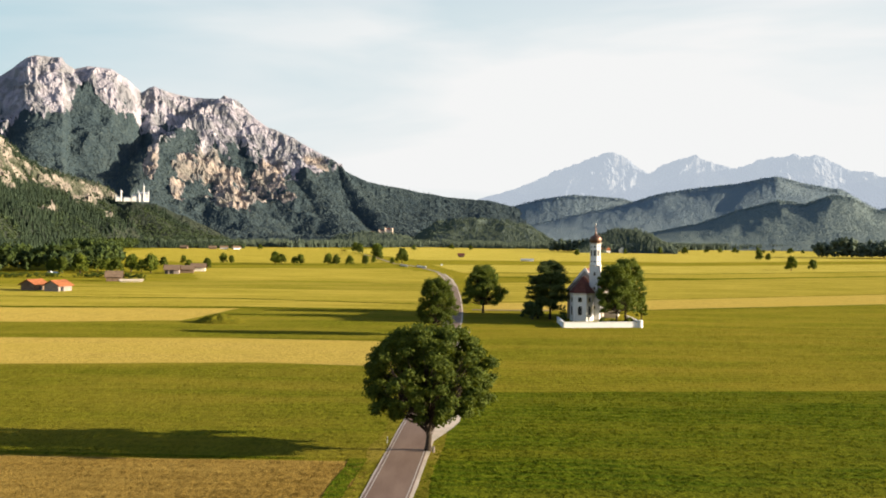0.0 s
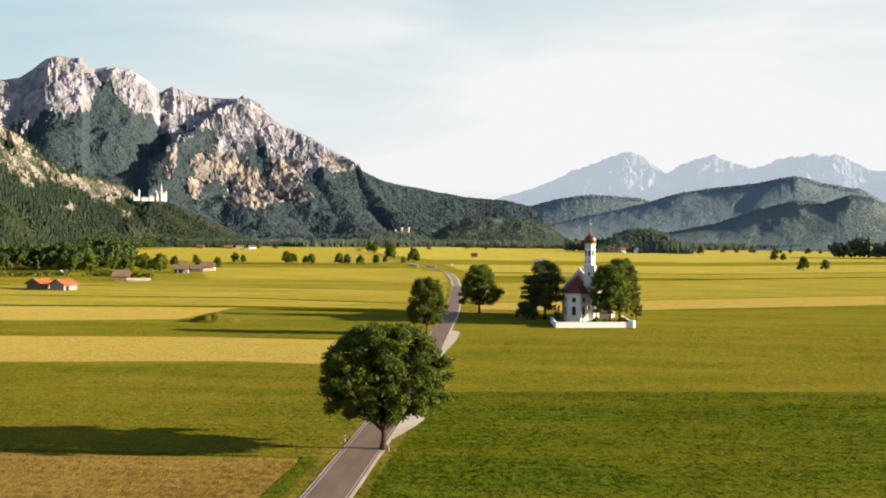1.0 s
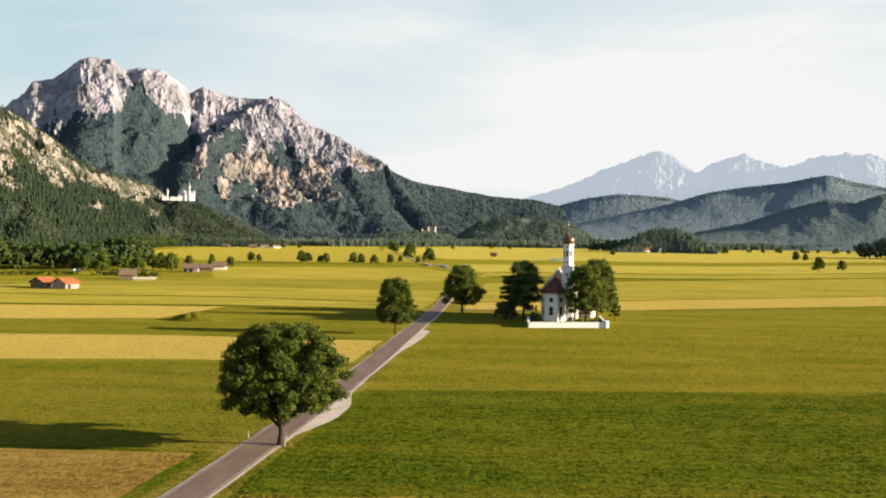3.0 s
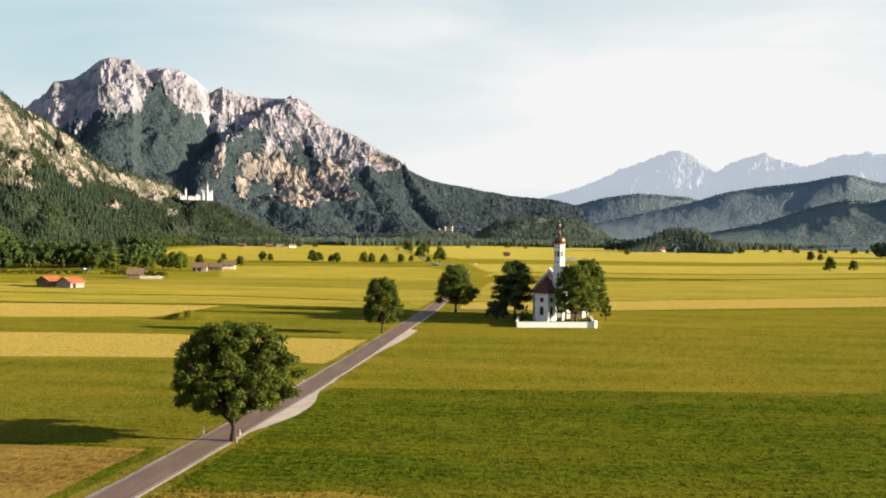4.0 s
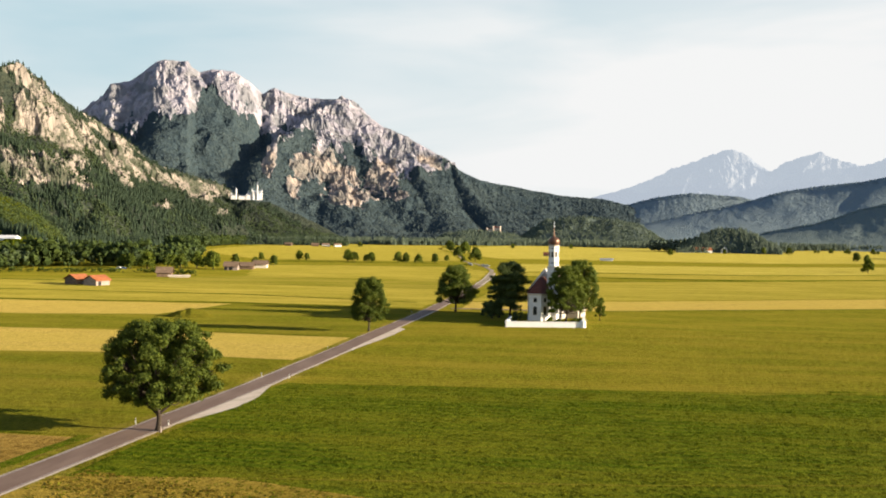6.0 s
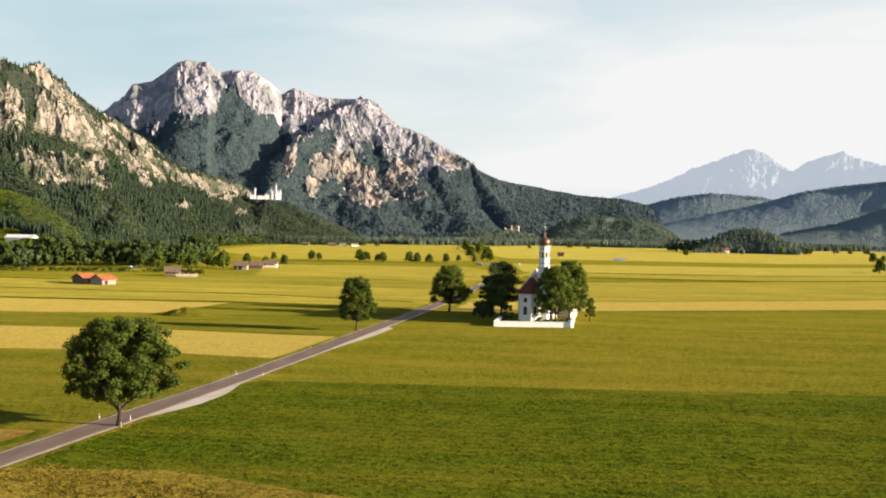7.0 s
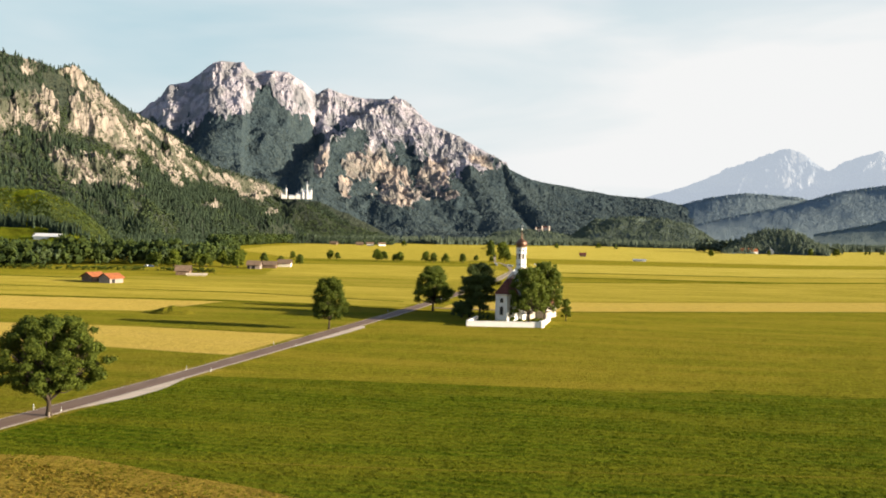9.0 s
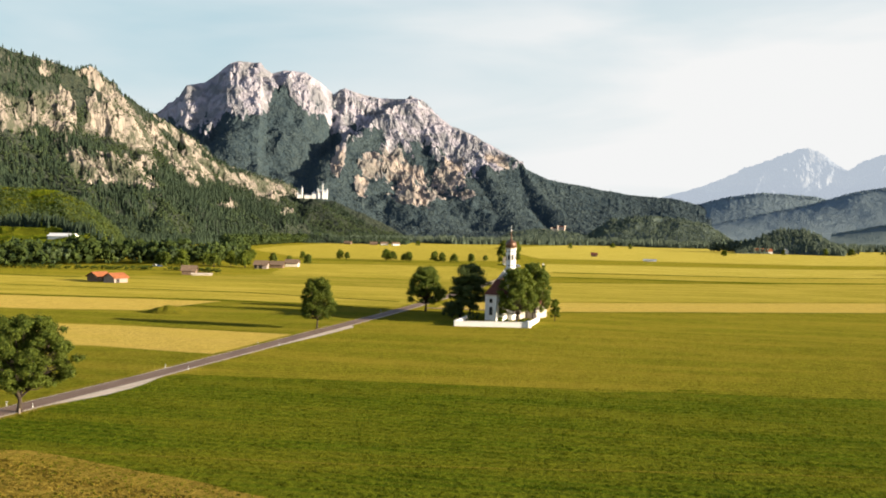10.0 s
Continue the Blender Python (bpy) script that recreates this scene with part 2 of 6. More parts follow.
M_COPPER = plain("brown_copper", (0.125, 0.062, 0.035), 0.45, 0.2, 1.5, 0.5, 0.4)
M_SILVER = plain("bright_metal", (0.70, 0.70, 0.68), 0.35, 0.08, 2.0, 0.5, 0.6)
M_CAR = plain("blue_car_paint", (0.05, 0.10, 0.22), 0.3, 0.05, 1.0, 0.6)
M_RUBBER = plain("tyre_rubber", (0.02, 0.02, 0.02), 0.8, 0.1, 3.0)
M_WOOD = plain("weathered_boards", (0.17, 0.115, 0.075), 0.9, 0.3, 0.8)
M_DARK = plain("dark_opening", (0.02, 0.02, 0.022), 0.4, 0.1, 1.0)
M_PAINT = plain("white_road_paint", (0.75, 0.74, 0.70), 0.7, 0.06, 3.0)
M_WORNLINE = plain("worn_road_paint", (0.40, 0.36, 0.32), 0.8, 0.25, 2.0)
# limewash darkened in colour to imitate shade on faces the sun reaches
M_DIMMED_LIMEWASH = plain("dimmed_limewash", (0.27, 0.22, 0.19), 0.9, 0.15, 0.8)
M_DUST = plain("dusty_track", (0.27, 0.215, 0.140), 0.95, 0.2, 0.1)
# for the unseen sheet that blocks light under the ground
M_LIGHT_BLOCK = plain("brown_light_block", (0.10, 0.07, 0.045), 1.0, 0.2, 0.2)
M_STONE = plain("pale_castle_stone", (0.68, 0.665, 0.65), 0.85, 0.06, 0.05)
M_SLATE = plain("grey_slate", (0.28, 0.31, 0.36), 0.6, 0.15, 0.2)
M_OCHREWALL = plain("ochre_plaster", (0.66, 0.53, 0.43), 0.85, 0.08, 0.2)


def mountain_material(name, rock, rock_dark, wood, wood_light, scale=1.0, air=(0, 0, 0), veil=0.0, relief=14.0, crowns=1.0, ledges=0.85):
    """Bare rock where the sheet's cover says so, forest elsewhere. air, veil: colour and share of a glow that stands in
    for haze, for far backdrops.
    """
    m, n, l, b = material(name, 1.0, 0.05)
    at = n.new("ShaderNodeAttribute")
    at.attribute_name = "cover"
    tex = noise_at(n, l, 0.018 * scale, 7, 0.68, (1, 1, 0.22))
    fine = noise_at(n, l, 0.05 * scale, 6, 0.7, (1, 1, 0.6))
    tree = noise_at(n, l, 0.07 * scale, 5, 0.7)
    stand = noise_at(n, l, 0.008 * scale, 4, 0.6)
    rocks = ramp(n, l, tex, 0.36, 0.60, rock_dark, rock)
    rocks = blend(n, l, ramp(n, l, fine, 0.5, 0.68, (0, 0, 0), (0.55,) * 3), rocks, rock_dark)
    tint = n.new("ShaderNodeAttribute")
    tint.attribute_name = "warm"
    rocks = blend(n, l, tint.outputs["Fac"], rocks, blend(n, l, 1.0, rocks, (0.90, 0.80, 0.62), "MULTIPLY"))
    growth = noise_at(n, l, 0.013 * scale, 6, 0.66, (1, 1, 0.7))
    rocks = blend(n, l, ramp(n, l, growth, 0.46, 0.55, (0, 0, 0), (ledges,) * 3), rocks, wood_light)
    woods = ramp(n, l, tree, 0.35, 0.66, wood, wood_light)
    woods = blend(n, l, ramp(n, l, stand, 0.4, 0.65, (0, 0, 0), (0.5,) * 3), woods, wood)
    # scattered growth on ledges, broken rock in the woods
    edge = n.new("ShaderNodeMath")
    edge.operation = "MULTIPLY_ADD"
    edge.inputs[1].default_value = 0.9
    l.new(fine, edge.inputs[0])
    l.new(at.outputs["Fac"], edge.inputs[2])
    fac = ramp(n, l, edge.outputs[0], 0.86, 1.02, (0, 0, 0), (1, 1, 1))
    col = blend(n, l, fac, woods, rocks)
    l.new(col, b.inputs["Base Color"])
    bump(n, l, b, blend(n, l, fac, tree, tex), 1.0, relief / scale)
    # tree crowns of the woods face all ways, so that low light is scattered evenly
    geo = n.new("ShaderNodeNewGeometry")
    spot = node(n, "ShaderNodeTexNoise", Scale=0.16 * scale, Detail=3.0, Roughness=0.7)
    off, wide, lean, unit = (n.new("ShaderNodeVectorMath") for _ in range(4))
    off.operation, wide.operation, lean.operation, unit.operation = "SUBTRACT", "MULTIPLY", "MULTIPLY_ADD", "NORMALIZE"
    off.inputs[1].default_value, wide.inputs[1].default_value, lean.inputs[1].default_value = (0.5, 0.5, 0.42), (crowns, crowns, 0.8 * crowns), (0.45, 0.45, 0.45)
    l.new(geo.outputs["Position"], spot.inputs["Vector"])
    l.new(spot.outputs["Color"], off.inputs[0])
    l.new(off.outputs["Vector"], wide.inputs[0])
    l.new(geo.outputs["Normal"], lean.inputs[0])
    l.new(wide.outputs["Vector"], lean.inputs[2])
    l.new(lean.outputs["Vector"], unit.inputs[0])
    crown = n.new("ShaderNodeBsdfDiffuse")
    l.new(col, crown.inputs["Color"])
    l.new(unit.outputs["Vector"], crown.inputs["Normal"])
    mixed = n.new("ShaderNodeMixShader")
    l.new(blend(n, l, fac, (0.85, 0.85, 0.85), (0.0, 0.0, 0.0)), mixed.inputs["Fac"])
    l.new(b.outputs["BSDF"], mixed.inputs[1])
    l.new(crown.outputs["BSDF"], mixed.inputs[2])
    l.new(mixed.outputs["Shader"], n["Material Output"].inputs["Surface"])
    # emission painted over the surface as haze; nothing here is a lamp
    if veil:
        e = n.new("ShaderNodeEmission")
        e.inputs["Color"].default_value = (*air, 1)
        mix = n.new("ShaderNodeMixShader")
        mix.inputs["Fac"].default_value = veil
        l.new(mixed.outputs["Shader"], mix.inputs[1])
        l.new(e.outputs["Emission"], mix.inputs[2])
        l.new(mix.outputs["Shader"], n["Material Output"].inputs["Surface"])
    return m


M_NEAR = mountain_material("near_mountain", (0.315, 0.272, 0.232), (0.128, 0.114, 0.100), (0.027, 0.037, 0.030), (0.055, 0.062, 0.042), 1.6, relief=6.0, crowns=2.5, ledges=0.92)
# lavender rock and blue-green woods: distance haze painted into the base colours
M_PEAK_HAZED = mountain_material("hazed_high_mountain", (0.345, 0.322, 0.355), (0.218, 0.212, 0.255), (0.033, 0.051, 0.062), (0.062, 0.080, 0.078), relief=4.0, crowns=2.5, ledges=0.5)
# haze painted into the hill colours, rock and woods paled towards blue
M_HILL_HAZED = mountain_material("hazed_wooded_hill", (0.38, 0.40, 0.42), (0.28, 0.31, 0.34), (0.160, 0.210, 0.240), (0.190, 0.232, 0.234), 1.3, (0, 0, 0), 0.0, 3.0, 3.6)
M_HILL_NEAR_HAZED = mountain_material("hazed_near_hill", (0.30, 0.29, 0.28), (0.22, 0.23, 0.24), (0.124, 0.162, 0.168), (0.160, 0.194, 0.172), 1.3, (0, 0, 0), 0.0, 3.0, 3.6)
# knoll woods: haze put into the colour, lighter and bluer
M_KNOLL_HAZED = mountain_material("hazed_wooded_knoll", (0.26, 0.23, 0.20), (0.16, 0.15, 0.13), (0.060, 0.080, 0.078), (0.105, 0.130, 0.105))
# far range: 72 percent of its colour is glow imitating haze
M_FAR_HAZED = mountain_material("distant_range", (0.50, 0.50, 0.50), (0.34, 0.36, 0.40), (0.25, 0.29, 0.36), (0.30, 0.34, 0.40), 0.5, (0.208, 0.232, 0.262), 0.72)

# ---- mesh helpers ----
def raw(name, verts, faces, mat, smooth=False):
    """A mesh from arrays; faces all have the same number of corners."""
    verts, faces = np.asarray(verts, np.float32), np.asarray(faces, np.int32)
    me = bpy.data.meshes.new(name)
    count, k = faces.shape
    me.vertices.add(len(verts))
    me.vertices.foreach_set("co", verts.ravel())
    me.loops.add(count * k)
    me.loops.foreach_set("vertex_index", faces.ravel())
    me.polygons.add(count)
    me.polygons.foreach_set("loop_start", np.arange(count, dtype=np.int32) * k)
    me.polygons.foreach_set("use_smooth", np.full(count, smooth))
    me.update(calc_edges=True)
    me.materials.append(mat)
    return me


def part(name, bm, mat, parent, label=""):
    me = bpy.data.meshes.new(name)
    bm.to_mesh(me)
    bm.free()
    me.materials.append(mat)
    ob = new(name, me)
    ob.parent = parent
    return tagged(ob, label)


def part_raw(name, verts, faces, mat, parent, label="", smooth=False):
    ob = new(name, raw(name, verts, faces, mat, smooth))
    ob.parent = parent
    return tagged(ob, label)


def thing(name, m, label, category, group="", kind=""):
    ob = new(name)
    ob.matrix_world = m
    return tagged(ob, label, category, group, kind)


def box(bm, x0, x1, y0, y1, z0, z1, m=Matrix()):
    vs = [bm.verts.new(m @ Vector((x, y, z))) for z in (z0, z1) for x, y in ((x0, y0), (x1, y0), (x1, y1), (x0, y1))]
    for f in ((3, 2, 1, 0), (4, 5, 6, 7), (0, 1, 5, 4), (1, 2, 6, 5), (2, 3, 7, 6), (3, 0, 4, 7)):
        bm.faces.new([vs[i] for i in f])
    return bm


def boxes(*spans):
    bm = bmesh.new()
    for s in spans:
        box(bm, *s)
    return bm


def lathe(bm, profile, sides, cx=0.0, cy=0.0, turn=0.0, caps=True):
    """Rings of (radius, height) turned about an upright axis."""
    rings = []
    for r, z in profile:
        rings.append([bm.verts.new((cx + r * math.cos(turn + 2 * math.pi * i / sides), cy + r * math.sin(turn + 2 * math.pi * i / sides), z)) for i in range(sides)])
    for a, b in zip(rings, rings[1:]):
        for i in range(sides):
            bm.faces.new((a[i], a[(i + 1) % sides], b[(i + 1) % sides], b[i]))
    if caps:
        bm.faces.new(rings[0][::-1])
        bm.faces.new(rings[-1])
    return bm


def prism(bm, outline, z0, z1):
    low, high = [bm.verts.new((x, y, z0)) for x, y in outline], [bm.verts.new((x, y, z1)) for x, y in outline]
    k = len(outline)
    bm.faces.new(low[::-1])
    bm.faces.new(high)
    for i in range(k):
        bm.faces.new((low[i], low[(i + 1) % k], high[(i + 1) % k], high[i]))
    return bm


def lattice(ix, iy, seed):
    h = (ix.astype(np.int64) * 374761393 + iy.astype(np.int64) * 668265263 + seed * 982451653) & 0x7FFFFFFF
    h = ((h ^ (h >> 13)) * 1274126177) & 0x7FFFFFFF
    return ((h ^ (h >> 16)) & 0xFFFF) / 65535.0


def wavy(x, y, seed=0):
    """Smooth value noise, 0 to 1."""
    ix, iy = np.floor(x), np.floor(y)
    fx, fy = x - ix, y - iy
    fx, fy = fx * fx * (3 - 2 * fx), fy * fy * (3 - 2 * fy)
    a, b = lattice(ix, iy, seed), lattice(ix + 1, iy, seed)
    c, d = lattice(ix, iy + 1, seed), lattice(ix + 1, iy + 1, seed)
    return (a + (b - a) * fx) * (1 - fy) + (c + (d - c) * fx) * fy


def fbm(x, y, octaves=5, gain=0.5, seed=0, ridged=False):
    total, size, norm = np.zeros_like(x, dtype=float), 1.0, 0.0
    for o in range(octaves):
        v = wavy(x * 2.0 ** o + 17.3 * o, y * 2.0 ** o - 9.1 * o, seed + o)
        if ridged:
            v = 1 - np.abs(2 * v - 1)
        total, norm, size = total + v * size, norm + size, size * gain
    return total / norm


def step(a, b, v):
    t = np.clip((v - a) / (b - a), 0, 1)
    return t * t * (3 - 2 * t)


# ---- ground, fields, road ----
def ground_sheet(name, z, mat, label):
    rings = np.concatenate(([0.0], np.geomspace(20, 6500, 40)))
    sides = 96
    a = np.arange(sides) * 2 * np.pi / sides
    v = np.concatenate([np.stack([40 + r * np.cos(a), 200 + r * np.sin(a), np.full(sides, z if r < 6000 else z - 40.0)], -1) for r in rings[1:]])
    f = []
    for k in range(len(rings) - 2):
        for i in range(sides):
            j = (i + 1) % sides
            f.append((k * sides + i, k * sides + j, (k + 1) * sides + j, (k + 1) * sides + i))
    c = len(v)
    v = np.concatenate([v, [(40, 200, z)]])
    f += [(c, 2 * i, 2 * i + 1, (2 * i + 2) % sides) for i in range(sides // 2)]
    ob = new(name, raw(name, v, f, mat))
    return tagged(ob, label, "ground", "", "structure")


ground_sheet("ground", -0.02, M_MEADOW, "flat valley floor of short yellow-green meadow grass")
# unseen sheet added to stop sky light shining up through the grass
ground_sheet("light_block_sheet", -0.5, M_LIGHT_BLOCK, "unseen brown sheet under the valley floor that blocks light from below")
ROAD = [(-7.4, 60), (-5.8, 87), (-4.9, 100), (-4.1, 113), (-3.4, 125), (-2.7, 136), (-2.0, 147), (-1.2, 160), (-0.4, 181), (0.6, 208), (1.4, 240), (2.4, 272), (3.8, 312), (4.5, 345), (5.0, 390), (5.2, 440), (5.0, 520), (3.6, 600), (0.0, 680),
        (-5.0, 750), (-16.0, 825), (-32.0, 915), (-48.0, 975), (-62.0, 1080), (-90.0, 1300), (-150.0, 1700)]
ROAD_X, ROAD_Y = np.array([p[0] for p in ROAD]), np.array([p[1] for p in ROAD])
HALF = 2.25


def road_x(y):
    return np.interp(y, ROAD_Y, ROAD_X)


def strip(name, y0, y1, left, right, z, mat, label, kind="structure", wobble=0.0, seed=3, step_y=4.0):
    """A band along the road between two offsets from its middle line; left and right may be functions of y."""
    ys = np.arange(y0, y1 + 0.1, step_y)
    lo = np.array([left(y) if callable(left) else left for y in ys]) + wobble * (fbm(ys * 0.11, ys * 0, 3, 0.6, seed) - 0.5)
    hi = np.array([right(y) if callable(right) else right for y in ys]) + wobble * (fbm(ys * 0.11, ys * 0 + 5, 3, 0.6, seed) - 0.5)
    x = road_x(ys)
    v = np.concatenate([np.stack([x + lo, ys, np.full_like(ys, z)], -1), np.stack([x + hi, ys, np.full_like(ys, z)], -1)])
    k = len(ys)
    f = [(i, k + i, k + i + 1, i + 1) for i in range(k - 1)]
    return tagged(new(name, raw(name, v, f, mat)), label, name.split("_")[0], "", kind)


def field(name, corners, z, mat, label, ragged=1.2, seed=1):
    """A field between its corners, its edges slightly ragged."""
    bm = bmesh.new()
    ring = []
    k = len(corners)
    for i in range(k):
        a, b = Vector(corners[i]), Vector(corners[(i + 1) % k])
        n = max(2, int((b - a).length / 5.0))
        side = Vector((-(b - a).y, (b - a).x)).normalized()
        for j in range(n):
            p = a.lerp(b, j / n) + side * ragged * (noise.noise((i * 7.1 + seed * 3.3, j * 0.37, 0.5)) * 1.4 if j else 0)
            ring.append(bm.verts.new((p.x, p.y, z)))
    face = bm.faces.new(ring)
    if face.normal.z < 0:
        face.normal_flip()
    bmesh.ops.triangulate(bm, faces=[face])
    ob = part(name, bm, mat, None)
    return tagged(ob, label, "field", "fields", "structure")


def lr(y, off):
    return float(road_x(np.array(y))) + off


# right of the road
field("lush_field", [(lr(60, 3.0), 60), (260, 60), (260, 203), (135, 172), (80, 166), (lr(162, 3.0), 162)], 0.02, M_LUSH, "lush green mown field beside the country road", 1.6, 2)
field("wild_field", [(lr(40, 3.2), 40), (62, 40), (70, 70), (53, 81), (34, 88), (16, 94), (lr(90, 3.2), 91)], 0.05, M_WILD, "strip of tall ochre wild grass", 1.0, 3)
field("dry_row", [(16, 93.6), (60, 98.4), (100, 106), (180, 120), (180, 120.7), (100, 106.6), (60, 98.9), (16, 94.1)], 0.06, M_GREEN, "thin row of dry uncut grass", 0.03, 23)
field("straw_field", [(60, 352), (190, 408), (400, 505), (430, 600), (208, 476), (76, 410), (34, 392), (14, 385), (14, 345)], 0.02, M_STRAW, "pale mown straw strip beyond the church", 0.8, 4)
field("green_field", [(14, 392), (76, 414), (208, 482), (430, 610), (520, 840), (170, 640), (20, 560)], 0.02, M_OCHRE, "olive green meadow strip", 0.8, 5)
field("ochre_field", [(14, 640), (172, 648), (560, 860), (640, 1010), (190, 740), (20, 720)], 0.02, M_OCHRE, "ochre meadow strip with a drainage line", 0.8, 6)
field("yellow_field", [(14, 730), (192, 746), (660, 1020), (900, 1400), (240, 980), (-10, 940)], 0.02, M_YELLOW, "bright yellow meadow strip", 0.8, 7)
field("far_field", [(-30, 1150), (275, 1140), (980, 1600), (1300, 2900), (-100, 2700), (-200, 1900)], 0.02, M_YELLOW, "pale yellow meadow in front of the distant woods", 2.0, 8)
# left of the road
field("stubble_field", [(-160, 60), (lr(60, -3.6), 60), (lr(111, -3.6), 110.6), (-30, 111), (-50, 112), (-160, 116)], 0.02, M_STUBBLE, "brown cut stubble field beside the country road", 0.6, 9)
field("meadow_field", [(-260, 122), (-50, 113), (-30, 112), (lr(112, -3.2), 111.6), (lr(190, -3.2), 191), (-36, 196), (-85, 190.5), (-260, 190)], 0.03, M_GREEN, "green meadow beside the country road", 0.5, 10)
field("mown_field", [(-260, 190), (-85, 191), (-36, 197), (lr(191, -3.2), 192), (lr(239, -3.2), 239), (-12, 239.5), (-55, 243), (-100, 240), (-260, 236)], 0.02, M_STRAW, "pale mown straw strip beside the country road", 0.6, 11)
field("shaded_field", [(-260, 240), (-100, 243), (-55, 245), (-12, 241), (lr(240, -3.2), 240.5), (lr(340, -3.2), 340), (-72, 348), (-150, 340), (-260, 330)], 0.02, M_GREEN, "green meadow crossed by long evening shadows", 0.6, 12)
field("hay_field", [(-260, 262), (-124, 283), (-77, 292), (-70, 344), (-150, 338), (-260, 330)], 0.04, M_STRAW, "pale mown hay strip with a grassy mound at its end", 1.2, 13)
field("olive_field", [(-330, 352), (-150, 346), (-72, 353), (0, 348), (2, 470), (-110, 480), (-300, 470)], 0.02, M_OCHRE, "olive green meadow strip beyond the hay field", 1.0, 14)
field("barn_meadow", [(-300, 472), (-110, 482), (2, 472), (0, 556), (-138, 570), (-205, 500)], 0.03, M_BARN_MEADOW, "light green meadow beside the field barns", 1.5, 17)
field("pale_field", [(-140, 575), (6, 560), (5, 690), (-40, 820), (-200, 775), (-172, 680)], 0.02, M_OCHRE, "pale yellow-green meadow strip", 4.0, 15)
field("far_pasture", [(-120, 960), (-55, 1000), (-160, 1700), (-250, 2380), (-600, 2290), (-500, 1520), (-430, 1250), (-250, 940)], 0.02, M_OCHRE, "pale yellow pasture in front of the wooded mountain", 5.0, 16)

strip("verge_left", 40, 700, -4.3, -2.2, 0.042, M_VERGE, "uncut grass verge of the country road", "structure", 1.6, 4)
strip("verge_right", 40, 700, 2.2, 3.9, 0.045, M_VERGE, "uncut grass verge of the country road", "structure", 1.4, 9)
strip("verge_left", 56, 113, -5.9, -4.1, 0.05, M_LUSH, "rank dark green grass between road and stubble", "structure", 1.2, 14)
strip("gravel_shoulder", 40, 700, -HALF - 0.25, HALF + 0.45, 0.08, M_GRAVEL, "pale gravel shoulder of the country road", "structure", 0.35, 12)
strip("road", 40, 520, -HALF, HALF, 0.10, M_ASPHALT, "narrow worn asphalt country road", "structure")
strip("far_road", 520, 1500, -1.6, 1.6, 0.10, M_DUST, "pale dusty road winding off into the far meadows", "structure")


def layby(y):
    return HALF + 0.15 + 2.9 * float(step(117, 137, y)) * float(step(163, 141, y))


def passing_place(y):
    return HALF + 0.15 + 2.7 * float(step(190, 256, y)) * float(step(271, 264, y))


strip("layby", 116, 166, HALF - 0.1, layby, 0.09, M_GRAVEL, "pale gravel lay-by at the edge of the road", "structure", 0.5, 21, 1.0)
strip("layby", 188, 273, HALF - 0.1, passing_place, 0.09, M_GRAVEL, "pale gravel passing place at the edge of the road", "structure", 0.5, 27, 1.0)
strip("edge_line", 40, 180, HALF - 0.32, HALF - 0.20, 0.106, M_WORNLINE, "worn white edge line on the asphalt", "structure")
strip("edge_line", 40, 180, -HALF + 0.20, -HALF + 0.32, 0.106, M_WORNLINE, "worn white edge line on the asphalt", "structure")
strip("farm_track", 346, 350, 6.0, 34.0, 0.08, M_ASPHALT, "worn track from the road to the church", "structure")


def ditch(points, width, label="dark grassy drainage ditch between the fields"):
    """A narrow line of darker, taller grass along a field's edge."""
    bm = bmesh.new()
    rows = []
    for (x0, y0), (x1, y1) in zip(points, points[1:]):
        k = max(2, int(math.hypot(x1 - x0, y1 - y0) / 6))
        for i in range(k):
            x, y = x0 + (x1 - x0) * i / k, y0 + (y1 - y0) * i / k
            w = width * (0.5 + 0.9 * abs(noise.noise((x * 0.03, y * 0.03, 2.0))))
            rows.append((bm.verts.new((x, y - w, 0.05)), bm.verts.new((x, y, 0.05 + 0.25 * width)), bm.verts.new((x, y + w, 0.05))))
    for a, b in zip(rows, rows[1:]):
        for j in range(2):
            bm.faces.new((a[j], b[j], b[j + 1], a[j + 1]))
    return tagged(part("ditch", bm, M_LUSH, None), label, "ditch", "ditches", "structure")


ditch([(20, 642), (172, 645), (560, 856)], 2.4)
ditch([(24, 727), (192, 743), (660, 1016)], 1.6)
ditch([(20, 561), (170, 640), (520, 840)], 1.2)
ditch([(62, 349), (190, 405), (420, 512)], 0.8)
ditch([(-330, 398), (-84, 398), (0, 372)], 0.9)
ditch([(-260, 334), (-150, 341), (-72, 349), (-10, 341)], 0.8)
ditch([(-330, 486), (-250, 478), (-205, 476)], 1.0)
ditch([(-200, 776), (-40, 822), (-30, 830)], 1.2)
ditch([(-230, 870), (-140, 880), (-60, 900)], 2.2)
ditch([(-260, 118), (-60, 114), (-9, 111.5)], 0.35)
ditch([(-50, 244), (-20, 242), (-3, 240.5)], 0.4)
ditch([(98, 172), (101, 172.5), (105, 173)], 0.7)
ditch([(8, 161), (70, 166), (135, 173), (250, 202)], 0.3)

# ---- mountains ----
def resample(points, count):
    p = np.array(points, float)
    s = np.concatenate(([0], np.cumsum(np.hypot(*(p[1:, :2] - p[:-1, :2]).T))))
    u = np.linspace(0, s[-1], count)
    return np.stack([np.interp(u, s, p[:, k]) for k in range(3)], -1), u


